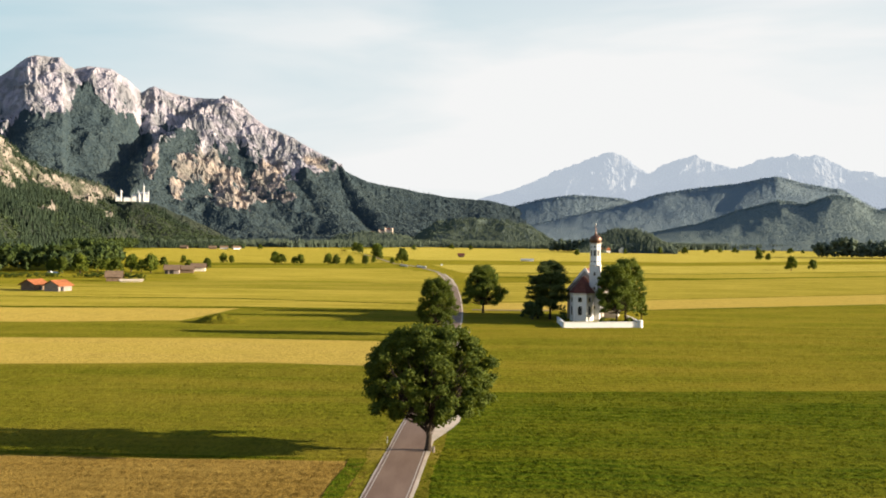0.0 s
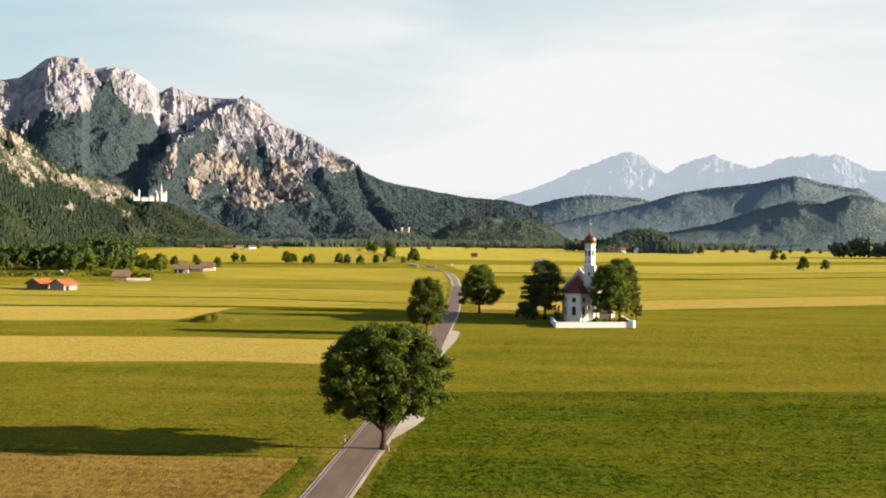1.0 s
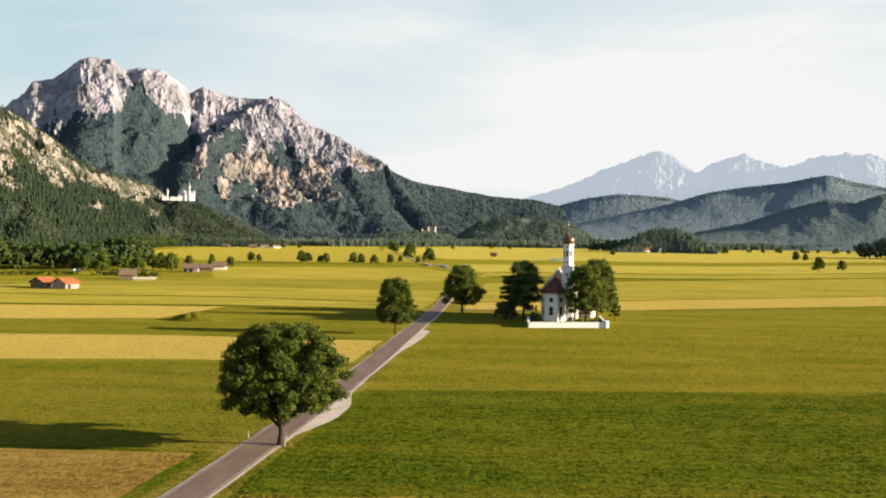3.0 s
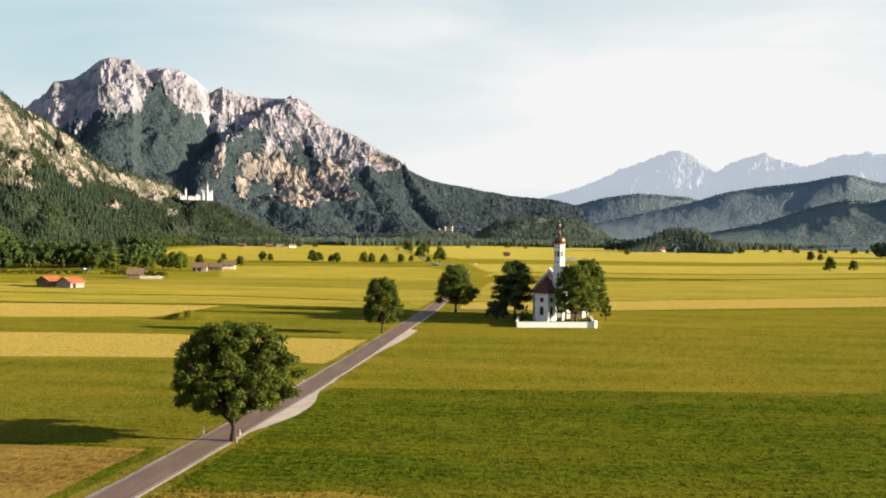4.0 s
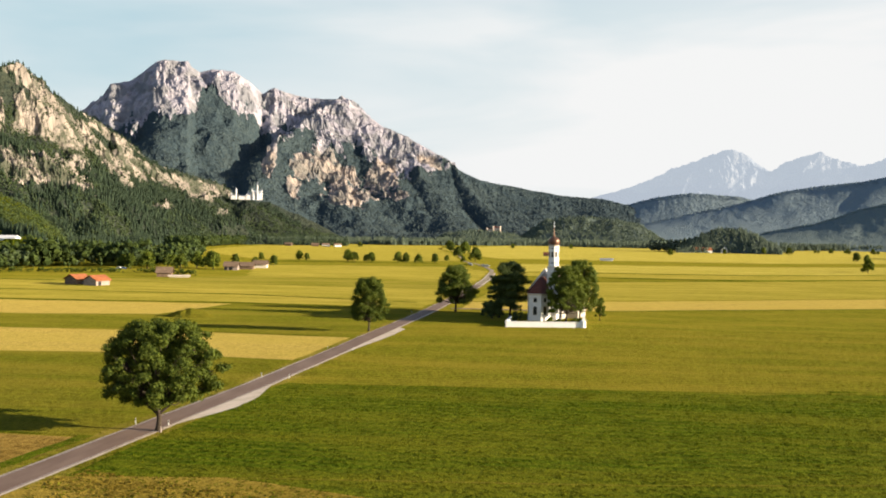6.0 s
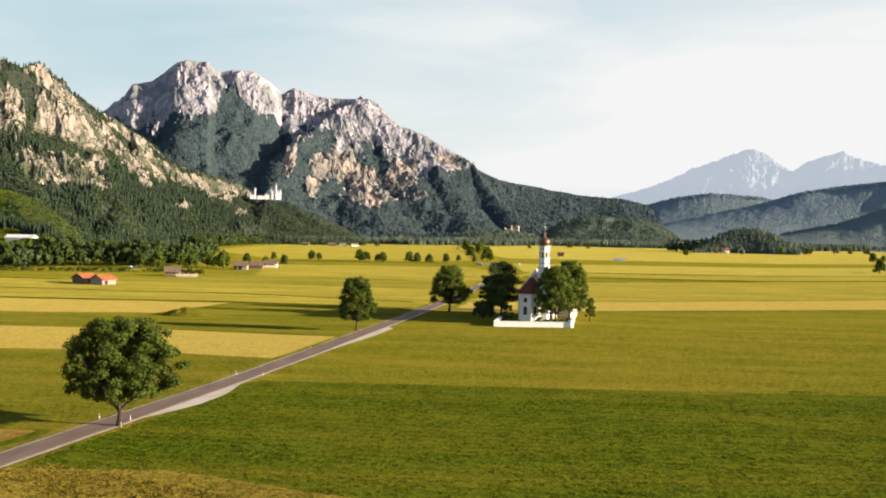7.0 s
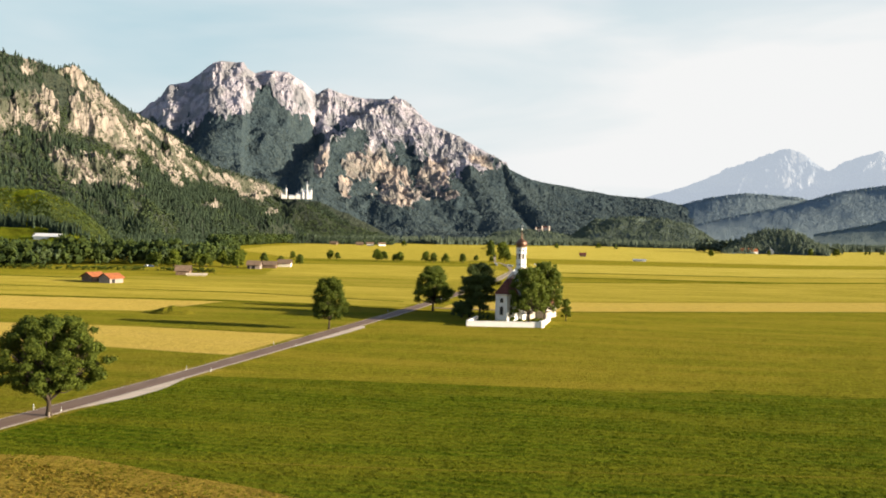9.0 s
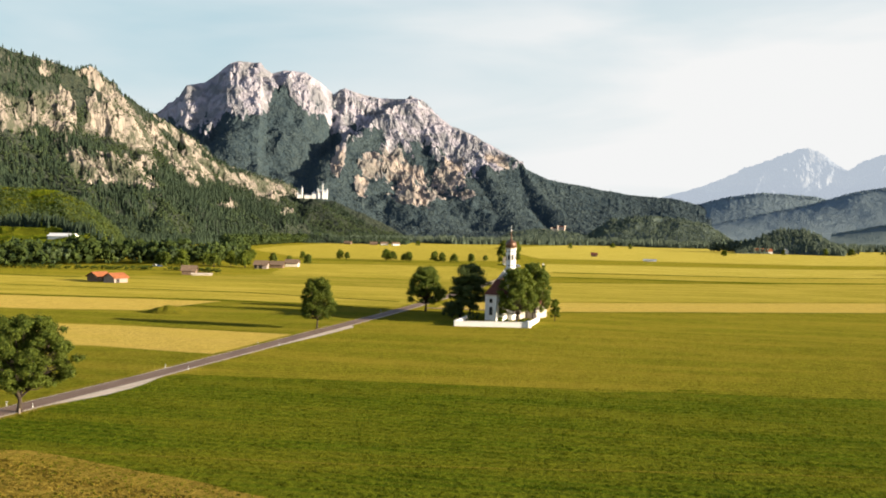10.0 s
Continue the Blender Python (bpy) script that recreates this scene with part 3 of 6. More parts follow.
def mountain(name, ridge, cols, rows, front, back, toward, mat, label, jag, gully, wave, cover, sharp=1.25, seed=0, category="mountain", kind="structure", foot=None, soft=False):
    """A mountain under a crest line: slopes fall to the valley on the viewer's side and behind, cut by gullies. cover(u, v, z, n): bare rock, 0 to 1."""
    crest, u = resample(ridge, cols)
    smooth = np.ones(5) / 5
    for k in range(3):
        crest[2:-2, k] = np.convolve(crest[:, k], smooth, "valid")
    tall = np.clip(crest[:, 2] / crest[:, 2].max(), 0, 1)
    crest[:, 2] += jag * (0.12 + 0.88 * tall ** 2) * (fbm(u / (wave * 0.45), u * 0, 6, 0.62, seed, True) - 0.55) * 2
    t = np.concatenate([-np.linspace(1, 0.06, rows // 6) * 0.6, np.linspace(0, 1, rows) ** 1.15])
    U, T = np.meshgrid(u, t, indexing="ij")
    X0, Y0, Z0 = (np.repeat(crest[:, k][:, None], len(t), 1) for k in range(3))
    way = np.stack([toward[0] - crest[:, 0], toward[1] - crest[:, 1]], -1)
    way /= np.linalg.norm(way, axis=1)[:, None]
    F = (np.array([foot(a) for a in u / u[-1]])[:, None] if foot else 1.0) * front
    W = np.where(T >= 0, T * F, T * back)
    X, Y = X0 + way[:, 0][:, None] * W, Y0 + way[:, 1][:, None] * W
    A = np.abs(T)
    fall = np.where(T >= 0, (1 - A) ** sharp, 1 - A / 0.6)
    warp = (fbm(U / (wave * 1.3), T * 3.0, 4, 0.55, seed + 31) - 0.5) * wave * 1.0 + W * 0.35 * (fbm(U / (wave * 2.5), T * 0 + 2, 2, 0.5, seed + 37) - 0.4)
    cut = fbm((U + warp) / wave, T * front / (wave * 1.3) + 3, 5, 0.55, seed + 7, True)
    if soft:
        cut = 0.25 + 0.75 * fbm((U + 0.4 * warp) / (wave * 0.5), T * front / (wave * 1.3) + 3, 4, 0.5, seed + 7)
    fine = fbm((U + warp) / (wave * 0.2), T * front / (wave * 0.26), 5, 0.62, seed + 11, True)
    body = step(0.0, 0.12, A) * step(1.0, 0.75, A)
    gully = gully * (0.3 + 0.7 * tall)[:, None]
    if category == "mountain":
        k = (cols // 5 if soft else cols // 24) | 1
        mean = np.convolve(np.pad(crest[:, 2], k // 2, mode="edge"), np.ones(k) / k, "valid")[:, None]
        Z0 = Z0 + (mean - Z0) * step(0.0, 0.4 if soft else 0.14, A)
    Z = Z0 * fall + gully * (cut - 0.62) * 2 * body * (0.35 + 0.65 * fall) 
    rough = gully * 0.55 * (fine - 0.6) * (0.25 + 0.75 * body) * np.where(A < 0.9, 1, 0.3) * (0.25 if soft else 1.0)
    ribs = fbm((U + 0.6 * warp) / (wave * 0.13), T * front / (wave * 1.6), 4, 0.6, seed + 13, True)
    C = cover(U / u[-1], T, Z / max(1, crest[:, 2].max()), fbm(U / (wave * 0.8), T * 6, 4, 0.6, seed + 3), cut, fine)
    Z = Z + rough * (0.10 + 0.55 * C) + 0.0 if soft else Z + rough * (0.10 + 0.50 * C) + gully * 0.42 * (ribs - 0.6) * C * (0.3 + 0.7 * body)
    # ledges: bare faces stand steeper
    push = C * gully * 0.35 * (fbm(U / (wave * 0.3), Z / 45.0, 4, 0.6, seed + 17) - 0.5)
    X, Y = X + way[:, 0][:, None] * push, Y + way[:, 1][:, None] * push
    Z = np.where(A > 0.98, -6.0, Z)
    n = len(t)
    v = np.stack([X, Y, Z], -1).reshape(-1, 3)
    i, j = np.meshgrid(np.arange(cols - 1), np.arange(n - 1), indexing="ij")
    q = (i * n + j).ravel()
    f = np.stack([q, q + 1, q + n + 1, q + n], -1)
    if np.dot(way.mean(0), np.array([0, -1])) > 0:
        f = f[:, ::-1] if crest[-1, 0] < crest[0, 0] else f
    me = raw(name, v, f, mat, False)
    layer = me.attributes.new("cover", "FLOAT", "POINT")
    layer.data.foreach_set("value", C.astype(np.float32).ravel())
    ob = tagged(new(name, me), label, category, "", kind)
    return ob, X, Y, Z, C, T


EYE_AT = (45.0, -10.0)
SPUR = [(-1115, 1495, 352), (-1098, 1545, 353), (-1086, 1591, 352), (-1082, 1618, 353), (-1069, 1675, 348), (-1065, 1714, 346), (-1063, 1739, 349), (-1055, 1755, 343), (-1044, 1797, 338), (-1041, 1822, 346), (-1039, 1847, 354), (-1031, 1863, 348), (-1024, 1890, 336), (-1013, 1908, 325), (-1014, 1930, 311), (-1013, 1953, 303), (-1015, 2020, 297), (-1018, 2063, 286), (-1015, 2154, 270), (-1005, 2270, 241), (-999, 2338, 216), (-994, 2395, 199), (-981, 2477, 188), (-966, 2558, 177), (-945, 2630, 168), (-922, 2682, 159), (-902, 2721, 140), (-869, 2742, 118), (-807, 2773, 110), (-732, 2815, 79), (-653, 2846, 41), (-589, 2871, 3)]
SPUR_RIBS = [[(-1014, 1907, 324), (-996, 1849, 265), (-941, 1799, 208), (-864, 1760, 180), (-796, 1694, 135), (-728, 1594, 84), (-672, 1465, 43)],
             [(-1060, 1740, 346), (-1034, 1686, 283), (-979, 1626, 204), (-941, 1532, 152), (-908, 1422, 112)],
             [(-1009, 2201, 254), (-947, 2120, 195), (-867, 2025, 138), (-779, 1921, 91), (-707, 1789, 49)],
             [(-922, 2682, 154), (-925, 2590, 112), (-919, 2490, 66), (-892, 2380, 20)],
             [(-807, 2773, 108), (-790, 2680, 76), (-770, 2560, 30)],
             [(-1039, 1847, 350), (-1003, 1798, 282), (-983, 1741, 211)],
             [(-869, 2742, 116), (-846, 2690, 115), (-822, 2642, 114), (-805, 2540, 60), (-780, 2440, 15)]]
# bare faces and wooded pockets, placed to fit the camera's view: bearing and height angle from EYE_AT, half widths,
# lean
SPUR_CLIFFS = [(-34.2, 5.81, 2.44, 0.85, 0), (-32.0, 5.94, 1.47, 1.17, 0), (-29.6, 5.77, 1.3, 1.43, 0), (-27.5, 5.25, 1.63, 1.11, 35), (-25.1, 3.94, 2.02, 0.85, 42), (-22.3, 2.76, 2.02, 0.52, 22), (-19.9, 2.34, 1.3, 0.36, 10), (-30.3, 8.18, 0.85, 0.52, 20), (-32.4, 8.53, 0.33, 0.52, 0), (-28.9, 7.19, 0.46, 0.72, 40), (-29.5, 3.21, 1.69, 0.72, 8), (-27.8, 3.68, 1.3, 0.78, 20), (-27.1, 2.45, 0.72, 0.39, 0), (-22.5, 1.21, 0.42, 0.20, 0), (-19.5, 0.96, 0.26, 0.2, 0), (-26.3, 1.84, 0.16, 0.2, 0), (-26.0, 5.64, 0.98, 0.59, 38), (-23.5, 1.28, 0.33, 0.13, 0)]
# the narrow upright oval at -30.6 darkens a recess in colour, imitating its shade
SPUR_WOODS = [(-29.7, 4.47, 1.89, 0.46, 10), (-30.6, 6.03, 0.29, 0.98, 0), (-27.2, 6.21, 0.98, 0.26, 40), (-31.1, 7.67, 0.98, 0.33, 0), (-28.7, 7.67, 0.98, 0.2, 45), (-26.0, 4.86, 0.85, 0.23, 40), (-23.0, 3.51, 1.3, 0.16, 25)]
PEAK = [(-2191, 3721, 347), (-2041, 3864, 431), (-1959, 3929, 509), (-1908, 3966, 574), (-1875, 3993, 641), (-1810, 4035, 659), (-1750, 4051, 707), (-1702, 4061, 747), (-1676, 4072, 756), (-1585, 4120, 758), (-1574, 4135, 734), (-1553, 4175, 717), (-1501, 4184, 731), (-1410, 4206, 726), (-1347, 4238, 687), (-1321, 4341, 646), (-1292, 4350, 668), (-1267, 4347, 675), (-1203, 4397, 653), (-1128, 4438, 640), (-942, 4421, 636), (-921, 4416, 599), (-843, 4401, 551), (-776, 4394, 507), (-683, 4390, 471), (-535, 4352, 387), (-465, 4340, 354), (-437, 4323, 316), (-329, 4314, 267), (-162, 4385, 238), (9, 4440, 210), (204, 4467, 196), (374, 4478, 159)]
PEAK_SPURS_WEST = [[(-1619, 4095, 745), (-1667, 3967, 604), (-1665, 3870, 507), (-1650, 3701, 396), (-1617, 3573, 318)],
                   [(-1864, 3999, 634), (-1802, 3928, 539), (-1789, 3824, 444)],
                   [(-1454, 4180, 727), (-1478, 4054, 614), (-1455, 3934, 503), (-1437, 3727, 377), (-1424, 3560, 275)],
                   [(-1296, 4348, 654), (-1298, 4233, 563), (-1306, 4104, 498), (-1346, 3900, 435)],
                   [(-977, 4434, 656), (-1026, 4289, 581), (-1078, 4151, 525), (-1093, 4012, 466), (-1104, 3842, 402), (-1093, 3679, 325), (-1055, 3460, 224), (-1038, 3297, 164)]]
PEAK_SPURS_EAST = [[(-962, 4376, 617), (-974, 4219, 510), (-988, 4102, 442), (-1003, 3933, 378), (-916, 3832, 338), (-786, 3729, 273), (-708, 3613, 199), (-649, 3482, 136)],
                   [(-868, 4396, 556), (-866, 4274, 454), (-791, 4167, 390), (-703, 4042, 314), (-599, 3867, 224), (-539, 3725, 163)],
                   [(-669, 4382, 465), (-621, 4258, 367), (-545, 4068, 270), (-436, 3840, 180), (-341, 3610, 109)],
                   [(-458, 4341, 349), (-360, 4150, 229), (-218, 3881, 140), (-116, 3636, 83)],
                   [(-1047, 3294, 150), (-864, 3266, 130), (-705, 3265, 120), (-453, 3272, 105), (-187, 3262, 94), (-38, 3229, 67)]]
PEAK_LINE = [(-27.1, 5.85), (-25.6, 5.52), (-24.5, 5.98), (-23.6, 6.49), (-22.2, 6.68), (-21.2, 6.97), (-20.5, 7.5), (-19.6, 7.28), (-18.5, 7.14), (-17.7, 6.56), (-16.9, 6.04), (-15.7, 6.01), (-14.9, 6.48), (-14.1, 5.53), (-13.3, 5.04), (-12.1, 4.87), (-10.8, 4.47), (-9.5, 3.95), (-8.2, 4.2), (-6.6, 4.06), (-4.0, 3.06)]  # tree line: bearing, height angle
PEAK_CLIFFS = [(-16.9, 4.33, 0.33, 1.24, 15), (-15.2, 3.89, 0.59, 0.72, 0), (-13.4, 3.22, 1.69, 0.98, 35), (-12.5, 2.39, 1.17, 0.46, 25), (-10.6, 3.18, 0.98, 1.11, 40), (-9.7, 2.22, 0.59, 0.29, 10), (-7.9, 4.2, 0.65, 0.39, 30), (-14.0, 4.63, 0.78, 0.33, 25), (-15.6, 2.58, 0.39, 0.52, 0)]
RANGE = [(43, 4900, 199), (168, 4897, 228), (320, 4890, 271), (553, 4869, 377), (675, 4853, 411), (782, 4837, 449), (862, 4824, 416), (956, 4806, 336), (1033, 4790, 396), (1162, 4760, 433), (1251, 4738, 389),
         (1339, 4714, 366), (1473, 4673, 410), (1615, 4626, 429), (1708, 4593, 419), (1776, 4567, 386), (1844, 4540, 339), (1888, 4522, 351), (1943, 4499, 324), (2059, 4447, 355), (2260, 4347, 301)]
HILL_A = [(142, 4498, 122), (295, 4490, 167), (446, 4478, 209), (596, 4460, 227), (794, 4429, 210), (939, 4401, 171), (1129, 4356, 117)]
HILL_B = [(339, 4086, 76), (505, 4119, 118), (741, 4134, 170), (909, 4152, 222), (1025, 4145, 241), (1202, 4108, 262), (1362, 4063, 294), (1455, 4031, 263), (1594, 3977, 236), (1691, 3937, 171), (1803, 3887, 115)]
HILL_C = [(655, 3234, 45), (823, 3247, 78), (973, 3258, 128), (1090, 3221, 159), (1163, 3195, 146), (1234, 3168, 177), (1296, 3143, 167), (1349, 3121, 128), (1401, 3098, 117), (1487, 3057, 96)]
HILL_F = [(1389, 3321, 100), (1452, 3294, 138), (1544, 3252, 147), (1691, 3178, 101)]
HILL_D = [(270, 2030, 4), (322, 2055, 33), (360, 2069, 46), (400, 2062, 47), (424, 2036, 36), (470, 2001, 4)]
HILL_E = [(-110, 3277, 10), (-76, 3277, 41), (-22, 3279, 79), (68, 3281, 91), (194, 3279, 88), (283, 3275, 70), (344, 3271, 31), (380, 3271, 5)]

def patches(spots, B, E, n):
    """Soft leaning ovals on a slope, ragged by the noise n: 0 to 1."""
    total = np.zeros_like(B)
    for b, e, rb, re, lean in spots:
        c, d = math.cos(radians(lean)), math.sin(radians(lean))
        p, q = (B - b) * c - (E - e) * d, (B - b) * d + (E - e) * c
        total = np.maximum(total, step(1.35, 0.95, (p / rb) ** 2 + (q / re) ** 2 + (n - 0.5) * 4.5))
    return total


def massif(name, crest, ribs, cols, rows, back, front, wide, profile, mat, label, cover, jag, gully, wave, seed, steep=0.8, stand=70.0, bold=(), hollows=()):
    """A mountain on rays from the camera's viewpoint, shaped to fit its view: slopes fall from the crest towards the
    viewer, side ridges stand out of them, gullies cut them.
    cover(B, E, a, n): bare rock and warm-coloured rock, 0 to 1, by bearing, height angle, metres below the crest line
    and noise."""
    c = np.array(crest, float) - np.array([EYE_AT[0], EYE_AT[1], 0.0])
    cb, cd = np.arctan2(c[:, 0], c[:, 1]), np.hypot(c[:, 0], c[:, 1])
    b = np.linspace(cb[0], cb[-1], cols)
    dc, zc = np.interp(b, cb, cd), np.interp(b, cb, c[:, 2])
    s = b * dc.mean()
    zc = zc + jag * np.clip(zc / 120.0, 0.05, 1) * (fbm(s / (wave * 0.25), s * 0, 5, 0.6, seed, True) - 0.52) * 2
    off = np.concatenate([np.linspace(back, 0, rows // 10)[:-1], -front * np.linspace(0, 1, rows) ** 1.25])
    S, O = np.meshgrid(s, off, indexing="ij")
    B, A = np.repeat(b[:, None], len(off), 1), np.abs(O)
    D, ZC = dc[:, None] + O, zc[:, None]
    X, Y = EYE_AT[0] + D * np.sin(B), EYE_AT[1] + D * np.cos(B)
    rough = fbm(X / (wave * 0.9), Y / (wave * 0.9), 4, 0.55, seed + 3)
    W = wide[0] + wide[1] * ZC
    a = A * (0.72 + 0.56 * rough) / W
    Z = ZC * np.where(O <= 0, 1 - np.interp(a, [p[0] for p in profile], [p[1] for p in profile]), np.clip(1 - 1.6 * A / W, 0, 1))
    for b0, e0, rb, re, depth in hollows:
        Z = Z - depth * np.exp(-((np.degrees(B) - b0) / rb) ** 2 - ((np.degrees(np.arctan2(Z - 26, D)) - e0) / re) ** 2)
    plain_slope = Z.copy()
    for number, rib in enumerate(ribs):
        along, most = 0.0, stand * (3.0 if number in bold else 1.0 if number < 5 else 0.6)
        for (x0, y0, z0), (x1, y1, z1) in zip(rib, rib[1:]):
            ux, uy = x1 - x0, y1 - y0
            length = math.hypot(ux, uy)
            t = np.clip(((X - x0) * ux + (Y - y0) * uy) / length ** 2, 0, 1)
            far = np.hypot(X - x0 - t * ux, Y - y0 - t * uy)
            nick = fbm((t * length + along) / (wave * 0.35) + seed, far / (wave * 0.9), 4, 0.55, seed + 21, True)
            proud = z0 + (z1 - z0) * t - far * steep * (0.6 + 0.8 * rough) - np.minimum(far, 45) * (1 - nick) * 0.45 - plain_slope
            Z = np.maximum(Z, plain_slope + most * np.tanh(proud / most))
            along += length
    sight = 26 + (ZC - 26) * D / dc[:, None]
    n = 0.55 * fbm(S / (wave * 0.33), Y / (wave * 0.40), 4, 0.6, seed + 5) + 0.45 * fbm(S / (wave * 0.07), Y / (wave * 0.10), 4, 0.65, seed + 6)
    E = np.degrees(np.arctan2(Z - 26, D))
    C, warm = cover(np.degrees(B), E, A, n)
    warp = (fbm(X / (wave * 0.8), Y / (wave * 0.8), 3, 0.5, seed + 31) - 0.5) * wave * 0.8
    ribbed = 0.55 * fbm((S + warp) / (wave * 0.30), O / (wave * 1.5), 4, 0.55, seed + 13, True) + 0.45 * fbm((S + 1.3 * warp) / (wave * 0.10), O / (wave * 0.34), 4, 0.6, seed + 14, True)
    lumps = fbm(X / (wave * 0.20), Y / (wave * 0.20), 5, 0.66, seed + 17, True)
    body = step(0, 25, A)
    Z = Z + body * gully * ((0.06 + 0.94 * C) * (ribbed - 0.62) * 1.55 + (0.50 + 0.50 * C) * (lumps - 0.6))
    ledge = fbm(S / (wave * 0.5), Z / 22.0, 3, 0.5, seed + 19)
    push = body * C * gully * 0.5 * (ledge - 0.5)
    Z = np.where((O < 0) & (A > 6), np.minimum(Z, sight - 1.0), Z)
    Z = np.maximum(Z * step(1.0, 0.8, A / front) - 8.0 * step(0.9, 1.0, A / front), -6.0)
    X, Y = X - np.sin(B) * push, Y - np.cos(B) * push
    k = len(off)
    i, j = np.meshgrid(np.arange(cols - 1), np.arange(k - 1), indexing="ij")
    q = (i * k + j).ravel()
    me = raw(name, np.stack([X, Y, Z], -1).reshape(-1, 3), np.stack([q, q + 1, q + k + 1, q + k], -1), mat, False)
    for key, values in (("cover", C), ("warm", warm)):
        layer = me.attributes.new(key, "FLOAT", "POINT")
        layer.data.foreach_set("value", values.astype(np.float32).ravel())
    ob = tagged(new(name, me), label, "mountain", "", "structure")
    return ob, X, Y, Z, C, np.where(O <= 0, A / front, -A / back)


def spur_cover(B, E, A, n):
    bare_rock = patches(SPUR_CLIFFS, B, E, n) * (1 - 0.95 * patches(SPUR_WOODS, B, E, 1 - n)) * step(0.40, 0.48, n + 0.12)
    mixed = 0.37 * step(230, 110, A) * step(-18.5, -21.0, B)
    return np.maximum(bare_rock, mixed * (1 - patches(SPUR_WOODS, B, E, 1 - n))), bare_rock * 0.0


def peak_cover(B, E, A, n):
    line = np.interp(B, [p[0] for p in PEAK_LINE], [p[1] for p in PEAK_LINE])
    high = step(-0.25, 0.25, E - line + (n - 0.5) * 4.6) * step(-3.6, -6.5, B + (n - 0.5) * 6)
    cliffs = patches(PEAK_CLIFFS, B, E, n)
    return np.maximum(high, cliffs), cliffs * step(5.2, 4.4, E)


spur = massif("rocky_spur", SPUR, SPUR_RIBS, 560, 220, 160, 900, (420, 1.1), ((0, 0), (0.02, 0.03), (0.09, 0.22), (0.18, 0.36), (0.30, 0.54), (0.6, 0.82), (1, 1), (3, 1.1)), M_NEAR,
              "near mountain spur of pale cliffs above dark spruce forest", spur_cover, 6, 30, 170, 5, 0.7)
peak = massif("great_peak", PEAK, PEAK_SPURS_WEST + PEAK_SPURS_EAST, 660, 225, 220, 1330, (420, 0.95), ((0, 0), (0.05, 0.08), (0.2, 0.29), (0.45, 0.55), (0.75, 0.81), (1, 0.95), (1.25, 1), (3, 1.1)), M_PEAK_HAZED,
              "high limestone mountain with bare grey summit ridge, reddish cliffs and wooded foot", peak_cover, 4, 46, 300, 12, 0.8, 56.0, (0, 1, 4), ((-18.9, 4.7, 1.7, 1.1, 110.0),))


def bare(amount):
    return lambda u, v, z, n, cut, fine: np.clip((n - 1 + amount) * 3 * step(0.0, 0.3, v), 0, 1)


def swing(points, degrees, stretch=1.0):
    """Points turned about the camera's middle viewpoint, to the right, and moved away from it, to fit its view."""
    c, d = math.cos(radians(degrees)), math.sin(radians(degrees))
    out = []
    for x, y, z in points:
        p, q = (x - EYE_AT[0]) * stretch, (y - EYE_AT[1]) * stretch
        out.append((EYE_AT[0] + p * c + q * d, EYE_AT[1] - p * d + q * c, 26 + (z - 26) * stretch))
    return out


mountain("distant_range", swing(RANGE, 0.40), 380, 70, 420, 90, EYE_AT, M_FAR_HAZED, "distant alpine range with a pale blue glow mixed in for haze", 20, 70, 190,
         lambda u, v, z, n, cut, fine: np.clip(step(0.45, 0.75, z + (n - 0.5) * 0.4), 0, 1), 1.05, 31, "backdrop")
hill_a = mountain("hazed_wooded_hill", HILL_A, 220, 70, 420, 200, EYE_AT, M_HILL_HAZED, "wooded hill in the distance, blued to stand in for haze", 3, 5, 170, bare(0.0), 1.3, 41, soft=True)
hill_b = mountain("hazed_wooded_hill", HILL_B, 280, 80, 760, 300, EYE_AT, M_HILL_HAZED, "long wooded hill with rounded summits", 3, 11, 230, bare(0.0), 1.25, 43, soft=True)
hill_c = mountain("hazed_wooded_hill", HILL_C, 240, 70, 560, 260, EYE_AT, M_HILL_NEAR_HAZED, "dark wooded hill with two rounded summits", 3, 10, 190, bare(0.0), 1.3, 47, soft=True)
hill_f = mountain("hazed_wooded_hill", HILL_F, 140, 60, 420, 200, EYE_AT, M_HILL_HAZED, "low wooded hill in the distance", 3, 5, 150, bare(0.0), 1.3, 53, soft=True)
young_hill = mountain("green_knoll", [(-1000, 1330, 84), (-900, 1260, 82), (-780, 1205, 79), (-694, 1200, 75), (-640, 1175, 60), (-599, 1150, 44), (-560, 1130, 22), (-535, 1110, 3)], 160, 80, 420, 200, EYE_AT, M_LUSH, "green knoll of young trees below the mountain spur", 3, 10, 80, bare(0.0), 1.5, 67)
hill_h = mountain("hazed_wooded_knoll", [(-380, 3130, 5), (-330, 3140, 30), (-260, 3145, 42), (-160, 3150, 36), (-60, 3160, 18), (0, 3160, 4)], 120, 40, 200, 120, EYE_AT, M_KNOLL_HAZED, "low wooded knoll below the small castle", 3, 10, 80, bare(0.0), 0.8, 71)
hill_d = mountain("hazed_wooded_knoll", HILL_D, 120, 50, 120, 90, EYE_AT, M_KNOLL_HAZED, "small dark wooded knoll behind a farm", 3, 8, 60, bare(0.0), 0.8, 59)
hill_e = mountain("hazed_wooded_knoll", HILL_E, 200, 60, 260, 160, EYE_AT, M_KNOLL_HAZED, "rounded wooded knoll at the valley's edge", 4, 16, 90, bare(0.05), 0.8, 61)

